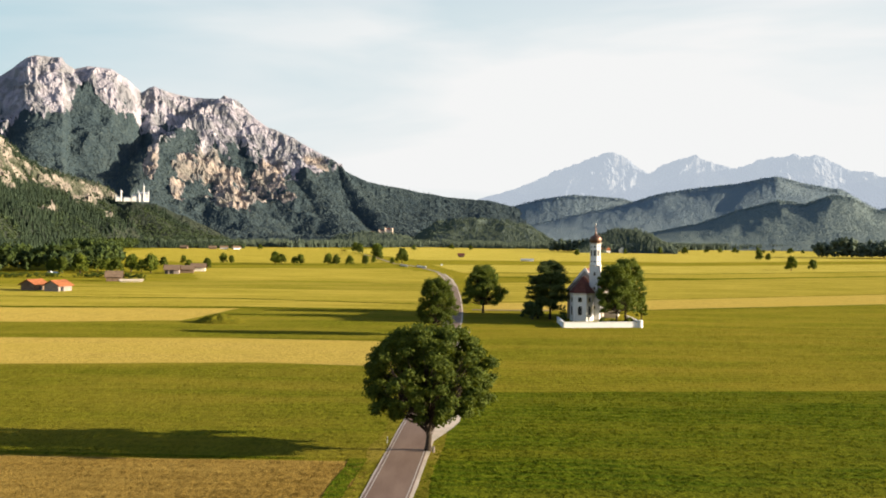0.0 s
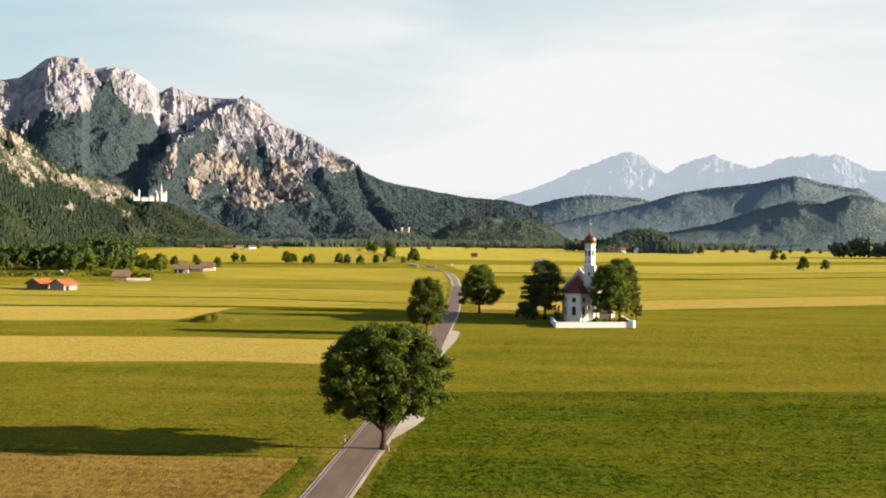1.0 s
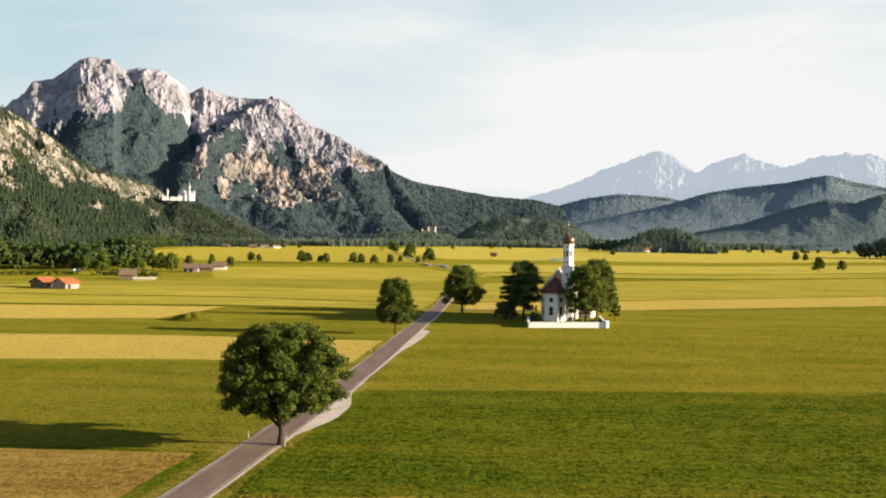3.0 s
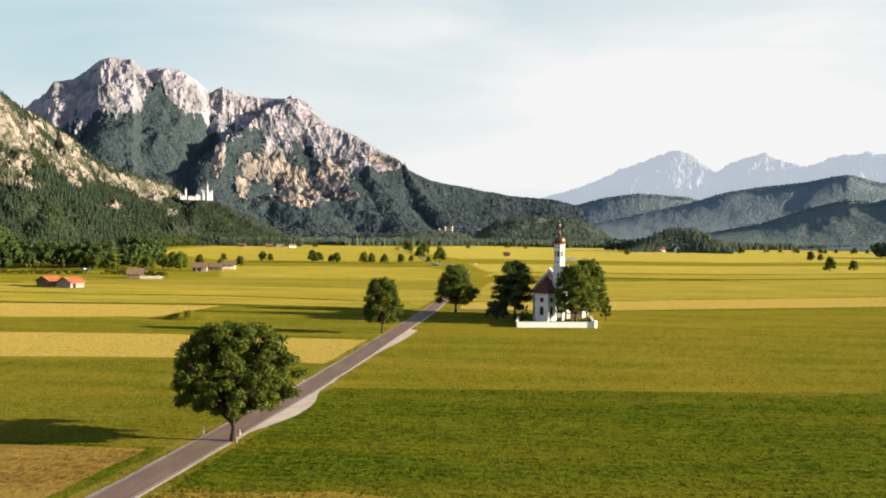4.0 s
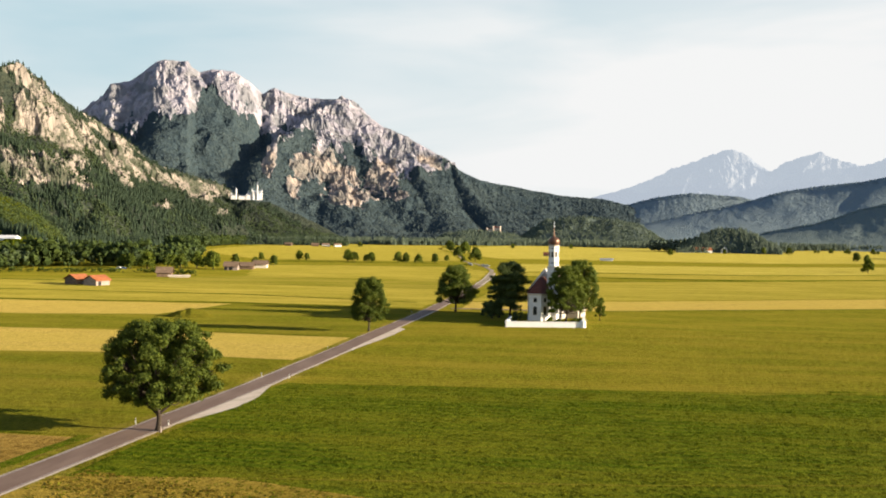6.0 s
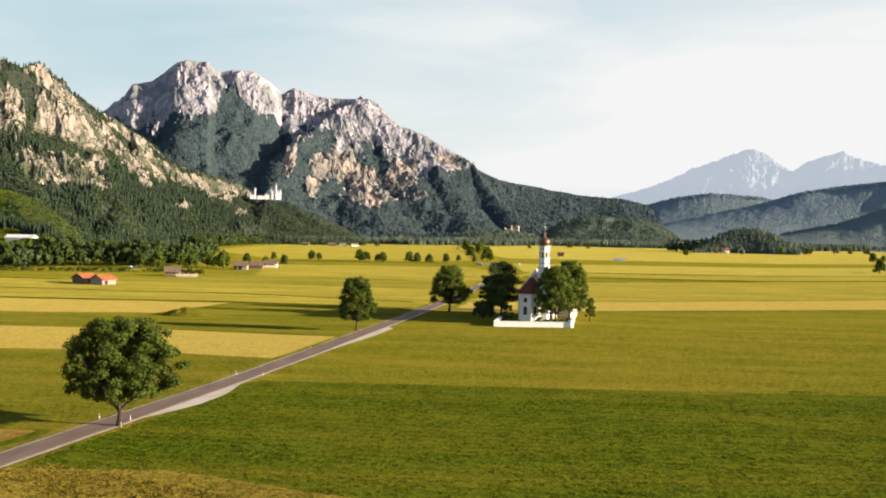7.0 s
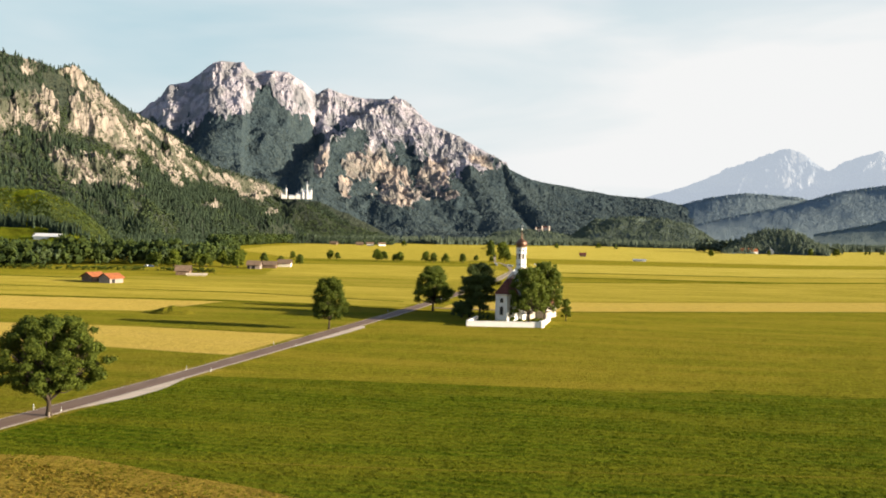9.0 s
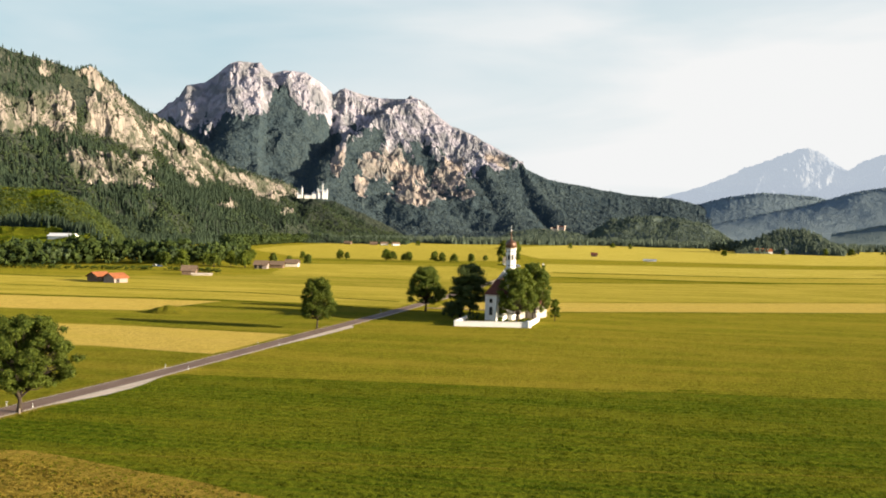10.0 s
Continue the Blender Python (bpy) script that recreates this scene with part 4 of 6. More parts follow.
# ---- trees ----
def leaves(centres, radii, count, size, rng, shell=0.55, squash=0.85, loose=0.12):
    """Leaf clumps: bent little sheets facing outwards, thickest near the surface of each lobe. Returns vertices and triangles."""
    weight = radii ** 2
    pick = rng.choice(len(centres), count, p=weight / weight.sum())
    d = rng.normal(size=(count, 3))
    d /= np.linalg.norm(d, axis=1)[:, None]
    r = radii[pick] * (shell + (1 - shell) * rng.random(count) ** 0.6) * (1 + loose * rng.normal(size=count))
    p = centres[pick] + d * r[:, None] * np.array([1, 1, squash])
    nrm = d + 0.5 * rng.normal(size=(count, 3)) + np.array([0, 0, 0.3])
    nrm /= np.linalg.norm(nrm, axis=1)[:, None]
    a = np.cross(nrm, rng.normal(size=(count, 3)))
    a /= np.linalg.norm(a, axis=1)[:, None]
    b = np.cross(nrm, a)
    s = (size * (0.6 + 0.8 * rng.random(count)))[:, None]
    bend = nrm * s * 0.3
    v = np.stack([p - a * s, p - b * s * 0.6 - bend, p + a * s, p + b * s * 0.6 - bend], 1).reshape(-1, 3)
    k = np.arange(count)[:, None] * 4
    return v, np.concatenate([k + np.array([0, 1, 2]), k + np.array([0, 2, 3])])


def tube(rings_at, sides=7):
    """A tapered limb through (point, radius) pairs: vertices and quads."""
    pts = [Vector(p) for p, r in rings_at]
    v, f = [], []
    for i, (p, r) in enumerate(rings_at):
        way = (pts[min(i + 1, len(pts) - 1)] - pts[max(i - 1, 0)]).normalized()
        side = way.cross(Vector((0.3, 0.9, 0.2))).normalized()
        up = way.cross(side)
        for k in range(sides):
            a = 2 * math.pi * k / sides
            v.append(tuple(Vector(p) + (side * math.cos(a) + up * math.sin(a)) * r))
    for i in range(len(rings_at) - 1):
        for k in range(sides):
            f.append((i * sides + k, i * sides + (k + 1) % sides, (i + 1) * sides + (k + 1) % sides, (i + 1) * sides + k))
    return v, f


def tree_shape(height, width, clear, seed, lobes=30, count=9000, leaf=0.30, trunk=0.4, low=0.75, high=0.62, fork=True, loose=0.16, clump=1.0, widest=0.35, boughs=0, shift=0.0):
    """Trunk with limbs and a lobed, uneven crown. clear: height of the bare trunk; low, high: breadth of the crown at its bottom and top, as shares of its widest; widest: where that lies; boughs: thick limbs from the fork; shift: how far the crown hangs over."""
    rng = np.random.default_rng(seed)
    h = height - clear
    centres, radii = [], []
    for i in range(lobes):
        z = (i + 0.5 * rng.random()) / lobes
        reach = low + (1 - low) * (z / widest) ** 0.7 if z < widest else 1 - (1 - high) * ((z - widest) / (1 - widest)) ** 1.6
        core = i % 4 == 0
        if core:
            z = 0.22 + 0.78 * z
        r = width / 2 * ((0.30 + 0.08 * rng.random()) if core else (0.15 + 0.12 * rng.random()))
        r *= clump
        a = i * 2.39996 + 0.7 * rng.normal()
        d = (width / 2 * reach - r) * ((0.45 * rng.random()) if core else (0.72 + 0.28 * rng.random())) * (1 + loose * rng.normal())
        centres.append((d * math.cos(a) + shift, d * math.sin(a), clear + r * 0.75 + z * (h - 1.65 * r)))
        radii.append(r)
    centres, radii = np.array(centres), np.array(radii)
    crown = leaves(centres, radii, count, leaf, rng, 0.35, 0.75, 0.22)
    bend = rng.normal(size=(6, 2)) * trunk * 0.45
    spine = [((0, 0, -0.3), trunk * 1.9), ((0, 0, 0.15), trunk * 1.5), ((0, 0, 0.7), trunk * 1.12), ((bend[4, 0] * 0.5, bend[4, 1] * 0.5, clear * 0.5), trunk)]
    for i, z in enumerate((clear, clear + h * 0.3, clear + h * 0.6, clear + h * 0.88)):
        spine.append(((bend[i, 0], bend[i, 1], z), trunk * (0.85, 0.55, 0.3, 0.08)[i]))
    wood_v, wood_f = tube(spine, 9)
    for i in range(boughs):
        a = 2 * math.pi * i / boughs + 0.25
        c, d = math.cos(a), math.sin(a)
        v, f = tube([((0, 0, clear * 0.62), trunk * 0.62), ((0.05 * width * c, 0.05 * width * d, clear * 0.88), trunk * 0.60), ((0.12 * width * c + 0.5 * shift, 0.12 * width * d, clear * 1.25), trunk * 0.52),
                     ((0.20 * width * c + shift, 0.20 * width * d, clear + h * 0.32), trunk * 0.36), ((0.27 * width * c + shift, 0.27 * width * d, clear + h * 0.6), trunk * 0.1)], 8)
        wood_f += [tuple(q + len(wood_v) for q in quad) for quad in f]
        wood_v += v
    if fork:
        for i in range(lobes):
            c = centres[i]
            z0 = clear * (0.92 + 0.15 * rng.random()) + max(0, c[2] - clear) * 0.45 * rng.random()
            start = np.array([0, 0, min(z0, height * 0.6)])
            midp = start * 0.5 + c * 0.5 + np.array([0, 0, -0.05 * width * rng.random()])
            v, f = tube([(tuple(start), trunk * 0.40), (tuple(midp), trunk * 0.22), (tuple(c), trunk * 0.05)], 5)
            k = len(wood_v)
            wood_v += v
            wood_f += [tuple(a + k for a in q) for q in f]
    return crown, (np.array(wood_v), np.array(wood_f))


def tree(name, x, y, shape, leaf_mat, label, category="tree", group="", turn=0.0):
    crown, wood = shape
    t = thing(name, pose(x, y, 0, 0, 0, turn), label, category, group)
    part_raw("trunk", *wood, M_BARK, t, "grey-brown bark trunk with forking limbs", True)
    part_raw("crown", *crown, leaf_mat, t, "dense crown of green leaves")
    return t


def pine_shape(height, width, clear, seed, whorls=13, count=16000, leaf=0.24, trunk=0.34):
    """An old pine: a bare lower trunk, and flat layered pads of needles on long boughs, broadest in the middle."""
    g = np.random.default_rng(seed)
    wood_v, wood_f = tube([((0, 0, -0.3), trunk * 1.6), ((0.1, 0, 1.0), trunk * 1.1), ((0.2, 0.1, clear), trunk), ((0.1, 0.3, height * 0.6), trunk * 0.7), ((0, 0, height * 0.95), trunk * 0.12)], 9)
    centres, radii = [], []
    for w in range(whorls):
        z = clear + (height - clear) * (w + 0.4) / whorls
        k = (w + 0.4) / whorls
        reach = width / 2 * (0.55 + 0.45 * min(1, k / 0.3)) * (1 - 0.60 * max(0, (k - 0.45) / 0.55) ** 1.8)
        for q in range(5):
            a = 2 * math.pi * q / 5 + w * 1.3 + 0.5 * g.normal()
            d = reach * (0.55 + 0.5 * g.random())
            tip = (d * math.cos(a), d * math.sin(a), z + 0.5 * g.normal())
            v, f = tube([((0.1, 0.1, z - 0.9), trunk * 0.35), ((tip[0] * 0.6, tip[1] * 0.6, z - 0.3), trunk * 0.22), (tip, trunk * 0.05)], 5)
            wood_f += [tuple(c + len(wood_v) for c in quad) for quad in f]
            wood_v += v
            for share, size in ((1.0, 0.9), (0.72, 1.0), (0.42, 0.8)):
                centres.append((tip[0] * share + 0.3 * g.normal(), tip[1] * share + 0.3 * g.normal(), tip[2] + 0.15 * g.normal()))
                radii.append(size * width * (0.11 + 0.04 * g.random()))
    return leaves(np.array(centres), np.array(radii), count, leaf, g, 0.25, 0.6, 0.24), (np.array(wood_v), np.array(wood_f))


tree("lime_tree", -1.5, 116.4, tree_shape(15.2, 18.3, 3.5, 4, 260, 66000, 0.19, 0.33, 0.62, 0.46, True, 0.085, 0.46, 0.42, 4, 0.15), M_LEAF, "broad leafy tree standing at the edge of the road", "tree", "roadside trees")
tree("lime_tree", -1.4, 256.5, tree_shape(15.2, 11.8, 2.6, 8, 130, 30000, 0.20, 0.24, 0.82, 0.58, True, 0.05, 0.80), M_LEAF, "compact leafy tree beside the country road", "tree", "roadside trees")
tree("lime_tree", 13.7, 334.2, tree_shape(16.8, 15.6, 2.6, 15, 130, 34000, 0.23, 0.36, 1.0, 0.42, True, 0.08, 0.76), M_LEAF_DARK, "dark leafy tree at the turning to the church", "tree", "roadside trees")
tree("pine_tree", 33.8, 312.0, pine_shape(17.9, 13.0, 4.2, 22, 14, 24000), M_PINE, "dark old pine with layered branches beside the church", "tree", "churchyard trees")
tree("pine_tree", 30.2, 314.0, pine_shape(13.5, 8.4, 3.4, 26, 9, 8000), M_PINE, "smaller dark pine leaning against its taller neighbour", "tree", "churchyard trees")
tree("yew_tree", 28.2, 310.0, tree_shape(6.0, 8.0, 0.4, 23, 30, 6500, 0.26, 0.25, 0.95, 0.6), M_PINE, "low dark yew at the foot of the pine", "tree", "churchyard trees")
tree("ash_tree", 51.9, 296.0, tree_shape(18.4, 14.6, 3.2, 27, 150, 30000, 0.25, 0.32, 0.84, 0.60, True, 0.06, 0.76), M_LEAF_DARK, "tall leafy tree inside the churchyard wall", "tree", "churchyard trees").scale = (0.94, 1.2, 1.0)
tree("ash_tree", 56.3, 304.5, tree_shape(20.0, 14.2, 3.4, 33, 150, 30000, 0.25, 0.32, 0.86, 0.58, True, 0.06, 0.76), M_LEAF_DARK, "tall leafy tree close against the church", "tree", "churchyard trees").scale = (0.94, 1.2, 1.0)
tree("young_tree", 62.6, 312.0, tree_shape(7.8, 5.0, 0.9, 35, 24, 4200, 0.2, 0.12, 0.8, 0.55), M_LEAF_PALE, "small bushy tree outside the churchyard wall", "tree", "churchyard trees")

for i, (x, y, h, w) in enumerate(((36.3, 303.5, 5.6, 1.9), (37.6, 305.5, 5.0, 1.8), (36.2, 297.0, 3.6, 2.4), (47.2, 292.0, 2.6, 3.2), (49.6, 289.8, 2.2, 3.0), (54.6, 290.6, 2.6, 3.4), (55.9, 295.0, 2.2, 2.6))):
    tree("shrub", x, y, tree_shape(h, w, 0.1, 300 + i, 14, 900, 0.2, 0.08, 0.9, 0.4, False, 0.05), M_PINE if i < 3 else M_LEAF, "dark clipped evergreen shrub in the churchyard" if i < 3 else "low leafy shrub behind the churchyard wall", "shrub", "churchyard shrubs")
# single trees of the plain: a few built once, then copied
SINGLE = [tree_shape(10, 9.6, 0.5, 101 + i, 34, 1500, 0.56, 0.3, 0.95, 0.46, False, 0.05, 1.25) for i in range(4)]
STANDS = [(303.8, 866, 12), (332.3, 892, 9), (-204, 924, 9), (-196, 921, 7), (-154, 913, 11), (-149, 920, 9), (-130, 907, 9), (-136, 912, 7), (-104, 903, 10), (-97, 905, 9), (-84, 898, 8.5), (-72, 922, 8.5), (-68.6, 989, 6),
          (-75, 1150, 17), (-88.5, 1358, 21), (-41, 1003, 19), (-48.7, 956, 6), (-150, 1700, 22), (-100, 1480, 21), (-130, 1560, 20), (-214, 682, 11), (-205, 676, 8), (-196, 667, 12), (-216, 657, 10), (-226, 668, 9), (-241, 694, 9),
          (-236, 647, 12), (-246, 642, 10), (-255, 650, 9), (-222, 790, 8), (-262, 840, 9), (-280, 850, 8), (-236, 905, 7), (-180, 760, 8), (-189, 740, 7), (326, 1780, 13), (210, 1560, 10), (450, 1850, 18), (415, 1900, 16),
          (-350, 1900, 14), (-60, 2050, 14), (60, 2150, 14), (20, 2250, 16), (420, 1320, 12), (436, 1330, 9)]
masters = {}
for i, (x, y, h) in enumerate(STANDS):
    k = i % 4
    m = pose(x, y, 0, 0, 0, 67 * i)
    if k not in masters:
        masters[k] = tree("field_tree", x, y, SINGLE[k], M_LEAF if k % 2 else M_LEAF_PALE, "small round leafy tree standing alone in the meadow", "tree", "field trees")
        masters[k].scale = (h / (9.0 if h < 13 else 12.0),) * 3
        made = masters[k]
    else:
        made = copy_thing(masters[k], m)
        made.scale = (h / (9.0 if h < 13 else 12.0),) * 3
for i in range(34):
    rng_x = 560 + i * 17.0 + 6 * math.sin(i * 2.3)
    made = copy_thing(masters[i % 4], pose(rng_x, 2120 + 60 * math.sin(i * 1.7) + 2.0 * i, 0, 0, 0, 40 * i))
    made.scale = ((0.8 + 0.5 * abs(math.sin(i * 3.1))) * (1.0, 0.9, 1.3)[i % 3],) * 3


# ---- woods ----
def scatter(name, points, heights, shapes, mat, label, rng, slim=1.0):
    """One mesh of many small trees."""
    vs, fs, k = [], [], 0
    kinds = rng.integers(0, len(shapes), len(points))
    for s, (sv, sf) in enumerate(shapes):
        at = np.where(kinds == s)[0]
        if not len(at):
            continue
        a = rng.random(len(at)) * 2 * np.pi
        c, d = np.cos(a)[:, None], np.sin(a)[:, None]
        h = heights[at][:, None]
        w = h * slim * (0.85 + 0.3 * rng.random(len(at)))[:, None]
        x = (sv[:, 0] * c - sv[:, 1] * d) * w + points[at, 0][:, None]
        y = (sv[:, 0] * d + sv[:, 1] * c) * w + points[at, 1][:, None]
        z = sv[:, 2] * h + points[at, 2][:, None]
        vs.append(np.stack([x, y, z], -1).reshape(-1, 3))
        fs.append((sf[None] + (np.arange(len(at)) * len(sv))[:, None, None] + k).reshape(-1, 3))
        k += len(at) * len(sv)
    ob = new(name, raw(name, np.concatenate(vs), np.concatenate(fs), mat))
    return tagged(ob, label, "woods", "", "stuff")


def spruce_shape(seed, tiers=3, sides=6):
    rng = np.random.default_rng(seed)
    v, f = [], []
    for t in range(tiers):
        z0, z1 = 0.05 + 0.28 * t, min(1.0, 0.48 + 0.28 * t)
        r = 0.17 * (1 - 0.27 * t)
        k = len(v)
        for i in range(sides):
            a = 2 * np.pi * (i + 0.5 * t) / sides
            q = r * (0.75 + 0.5 * rng.random())
            v.append((q * np.cos(a), q * np.sin(a), z0 + 0.05 * rng.random()))
        v.append((0.01 * rng.normal(), 0.01 * rng.normal(), z1))
        f += [(k + i, k + (i + 1) % sides, k + sides) for i in range(sides)]
    return np.array(v), np.array(f)


def round_shape(seed, count=42, leaf=0.074, lobes=5):
    rng = np.random.default_rng(seed)
    c = rng.normal(size=(lobes, 3)) * np.array([0.15, 0.15, 0.20]) + np.array([0, 0, 0.54])
    c[:, 2] = np.clip(c[:, 2], 0.22, 0.82)
    v, f = leaves(c, np.full(lobes, 0.17), count, leaf, rng, 0.7, 1.0)
    # each lobe has a dense heart
    six = np.array([(1, 0, 0), (-1, 0, 0), (0, 1, 0), (0, -1, 0), (0, 0, 1), (0, 0, -1)]) * 0.145
    eight = np.array([(0, 2, 4), (2, 1, 4), (1, 3, 4), (3, 0, 4), (2, 0, 5), (1, 2, 5), (3, 1, 5), (0, 3, 5)])
    for p in c:
        f = np.concatenate([f, eight + len(v)])
        v = np.concatenate([v, six * (0.8 + 0.4 * rng.random((6, 1))) + p])
    return v, f


SPRUCES, ROUNDS, TINY = [spruce_shape(i) for i in range(5)], [round_shape(50 + i) for i in range(6)], [spruce_shape(70 + i, 2, 5) for i in range(4)]
ROUGH = [round_shape(90 + i, 6, 0.12, 2) for i in range(5)]
BUSHES = [round_shape(120 + i, 2, 0.16, 1) for i in range(5)]


def sheet_points(sheet, count, rng, keep):
    """Places on a mountain sheet where keep(z, cover, t) allows."""
    ob, X, Y, Z, C, T = sheet
    ok = np.argwhere(keep(Z, C, T)[:-1, :-1])
    area = (np.hypot(X[1:, :-1] - X[:-1, :-1], Y[1:, :-1] - Y[:-1, :-1]) * np.hypot(X[:-1, 1:] - X[:-1, :-1], Y[:-1, 1:] - Y[:-1, :-1]))[ok[:, 0], ok[:, 1]]
    ok = ok[rng.choice(len(ok), count, p=area / area.sum())]
    i, j, a, b = ok[:, 0], ok[:, 1], rng.random(count), rng.random(count)
    at = lambda G: (G[i, j] * (1 - a) + G[i + 1, j] * a) * (1 - b) + (G[i, j + 1] * (1 - a) + G[i + 1, j + 1] * a) * b
    return np.stack([at(X), at(Y), at(Z) - 1.0], -1)


rng = np.random.default_rng(5)
p = sheet_points(spur, 21000, rng, lambda Z, C, T: (C < 0.38) & (T >= 0.02) & (Z > -2))
p = p[fbm(p[:, 0] / 90.0, p[:, 1] / 90.0, 3, 0.5, 19) < 0.60]
p = p[np.hypot(p[:, 0] + 824, p[:, 1] - 2655) > 46]
scatter("spruce_forest", p, 7 + 9 * rng.random(len(p)) ** 1.3, SPRUCES, M_CONIFER, "dark spruce forest on the slope of the near mountain spur", rng, 1.2)
p = sheet_points(spur, 420, rng, lambda Z, C, T: (T >= 0) & (T < 0.03) & (Z > 140))
scatter("crest_trees", p, 5 + 7 * rng.random(len(p)), SPRUCES, M_CONIFER, "dark spruces fringing the crest of the mountain spur", rng, 1.4)
p = sheet_points(spur, 15000, rng, lambda Z, C, T: (C < 0.4) & (T > 0.12) & (Z > -2))
p = p[fbm(p[:, 0] / 90.0, p[:, 1] / 90.0, 3, 0.5, 19) > 0.49]
scatter("mixed_forest", p, 6 + 8 * rng.random(len(p)), ROUGH, M_FOREST, "leafy trees among the spruces of the lower slope", rng)
p = sheet_points(spur, 5200, rng, lambda Z, C, T: (C > 0.38) & (T >= 0))
scatter("ledge_trees", p, 3 + 6 * rng.random(len(p)), BUSHES, M_FOREST, "small trees clinging to the cliff ledges", rng, 1.2)
p = sheet_points(young_hill, 6000, rng, lambda Z, C, T: (T >= 0.44) & (T < 0.55) & (Z > 0))
p = p[(fbm(p[:, 0] / 40.0, p[:, 1] / 40.0, 3, 0.5, 29) > 0.40)][:700]
scatter("spruce_row", p, 8 + 7 * rng.random(len(p)), SPRUCES, M_CONIFER, "row of dark spruces across the green slope", rng, 0.9)
p = sheet_points(young_hill, 9500, rng, lambda Z, C, T: (T >= 0) & (T < 0.43) & (Z > 0))
p = p[fbm(p[:, 0] / 50.0, p[:, 1] / 50.0, 3, 0.5, 33) > 0.40]
scatter("young_wood", p, 2.5 + 3.5 * rng.random(len(p)), BUSHES, M_YOUNG, "young green trees covering the knoll", rng, 1.3)
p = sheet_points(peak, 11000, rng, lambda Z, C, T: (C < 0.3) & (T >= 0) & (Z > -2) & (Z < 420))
scatter("mountain_forest", p, 7 + 7 * rng.random(len(p)), TINY, M_SPRUCE_PEAK_HAZED, "spruce forest on the slopes of the high mountain", rng)
# crest trees share the haze-tinted colours of their hills
for sheet, count, mat in ((hill_a, 700, M_SPRUCE_FAR_HAZED), (hill_b, 1500, M_SPRUCE_FAR_HAZED), (hill_c, 1200, M_SPRUCE_HILL_HAZED), (hill_f, 500, M_SPRUCE_FAR_HAZED)):
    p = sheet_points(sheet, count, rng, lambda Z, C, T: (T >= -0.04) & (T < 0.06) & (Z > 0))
    scatter("hill_forest", p, 5 + 4 * rng.random(len(p)), TINY, mat, "forest on the distant hill, blued to stand in for haze", rng, 1.7)
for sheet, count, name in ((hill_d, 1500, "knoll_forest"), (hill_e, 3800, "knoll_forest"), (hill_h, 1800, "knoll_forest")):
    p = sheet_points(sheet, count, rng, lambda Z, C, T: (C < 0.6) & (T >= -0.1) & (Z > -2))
    scatter(name, p, 7 + 6 * rng.random(len(p)), TINY, M_VALLEY_HAZED, "dark spruce forest covering the hill", rng)


def belt(name, line, depth, spacing, low, high, shapes, mat, label, slim=1.0, fill=1.0):
    """A wood along the edge line of the meadows, reaching depth metres behind it."""
    pts = []
    for (x0, y0), (x1, y1) in zip(line, line[1:]):
        span = math.hypot(x1 - x0, y1 - y0)
        n = int(span * depth / spacing ** 2 * fill)
        a = rng.random(n)
        d = rng.random(n) ** 1.3 * depth
        rx, ry = (x0 + x1) / 2 - EYE_AT[0], (y0 + y1) / 2 - EYE_AT[1]
        k = math.hypot(rx, ry)
        wob = 14 * (fbm(a * span / 60.0, a * 0, 3, 0.5, len(pts)) - 0.5)
        pts.append(np.stack([x0 + (x1 - x0) * a + rx / k * (d + wob), y0 + (y1 - y0) * a + ry / k * (d + wob), np.full(n, -0.3)], -1))
    pts = np.concatenate(pts)
    stand = fbm(pts[:, 0] / 70.0, pts[:, 1] / 70.0, 3, 0.5, 77)
    return scatter(name, pts, low + (high - low) * np.clip(0.15 + 0.7 * rng.random(len(pts)) * (0.4 + 1.2 * stand), 0, 1.15), shapes, mat, label, rng, slim)


WOOD_EDGE = [(-420, 470), (-312, 535), (-298, 600), (-286, 650), (-252, 668), (-236, 700), (-262, 800), (-330, 960), (-420, 1140), (-478, 1265), (-535, 1530), (-600, 1900), (-668, 2240)]
belt("leafy_wood", WOOD_EDGE, 130, 10.5, 8, 23, ROUNDS, M_WOODS, "mixed leafy wood at the edge of the meadows")
belt("leafy_wood", WOOD_EDGE, 90, 19, 8, 19, ROUNDS, M_FOREST, "paler leafy trees in the wood's edge")
belt("spruce_wood", [(-545, 1150), (-600, 1400), (-640, 1600), (-700, 2150)], 240, 11, 11, 21, SPRUCES, M_CONIFER, "dark spruces behind the leafy wood")
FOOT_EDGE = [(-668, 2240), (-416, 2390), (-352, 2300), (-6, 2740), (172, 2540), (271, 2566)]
belt("valley_wood", FOOT_EDGE, 420, 15, 12, 24, SPRUCES, M_VALLEY_HAZED, "spruce wood at the foot of the mountain")
belt("valley_wood", FOOT_EDGE, 90, 14, 9, 18, ROUGH, M_VALLEY_HAZED, "leafy trees at the foot of the mountain")
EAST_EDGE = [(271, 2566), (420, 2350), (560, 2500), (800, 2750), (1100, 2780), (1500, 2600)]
belt("valley_wood", EAST_EDGE, 200, 15, 9, 20, ROUGH, M_VALLEY_HAZED, "leafy trees along the far edge of the meadows")
belt("valley_wood", EAST_EDGE, 320, 17, 14, 24, SPRUCES, M_VALLEY_HAZED, "spruces along the far edge of the meadows")
belt("copse", [(222, 2020), (290, 2010)], 60, 8, 12, 34, ROUNDS, M_VALLEY_HAZED, "dark copse of leafy trees in the meadows")
belt("copse", [(585, 1560), (700, 1530), (820, 1500)], 80, 9, 12, 36, ROUNDS, M_VALLEY_HAZED, "dark copse of leafy trees in the meadows")
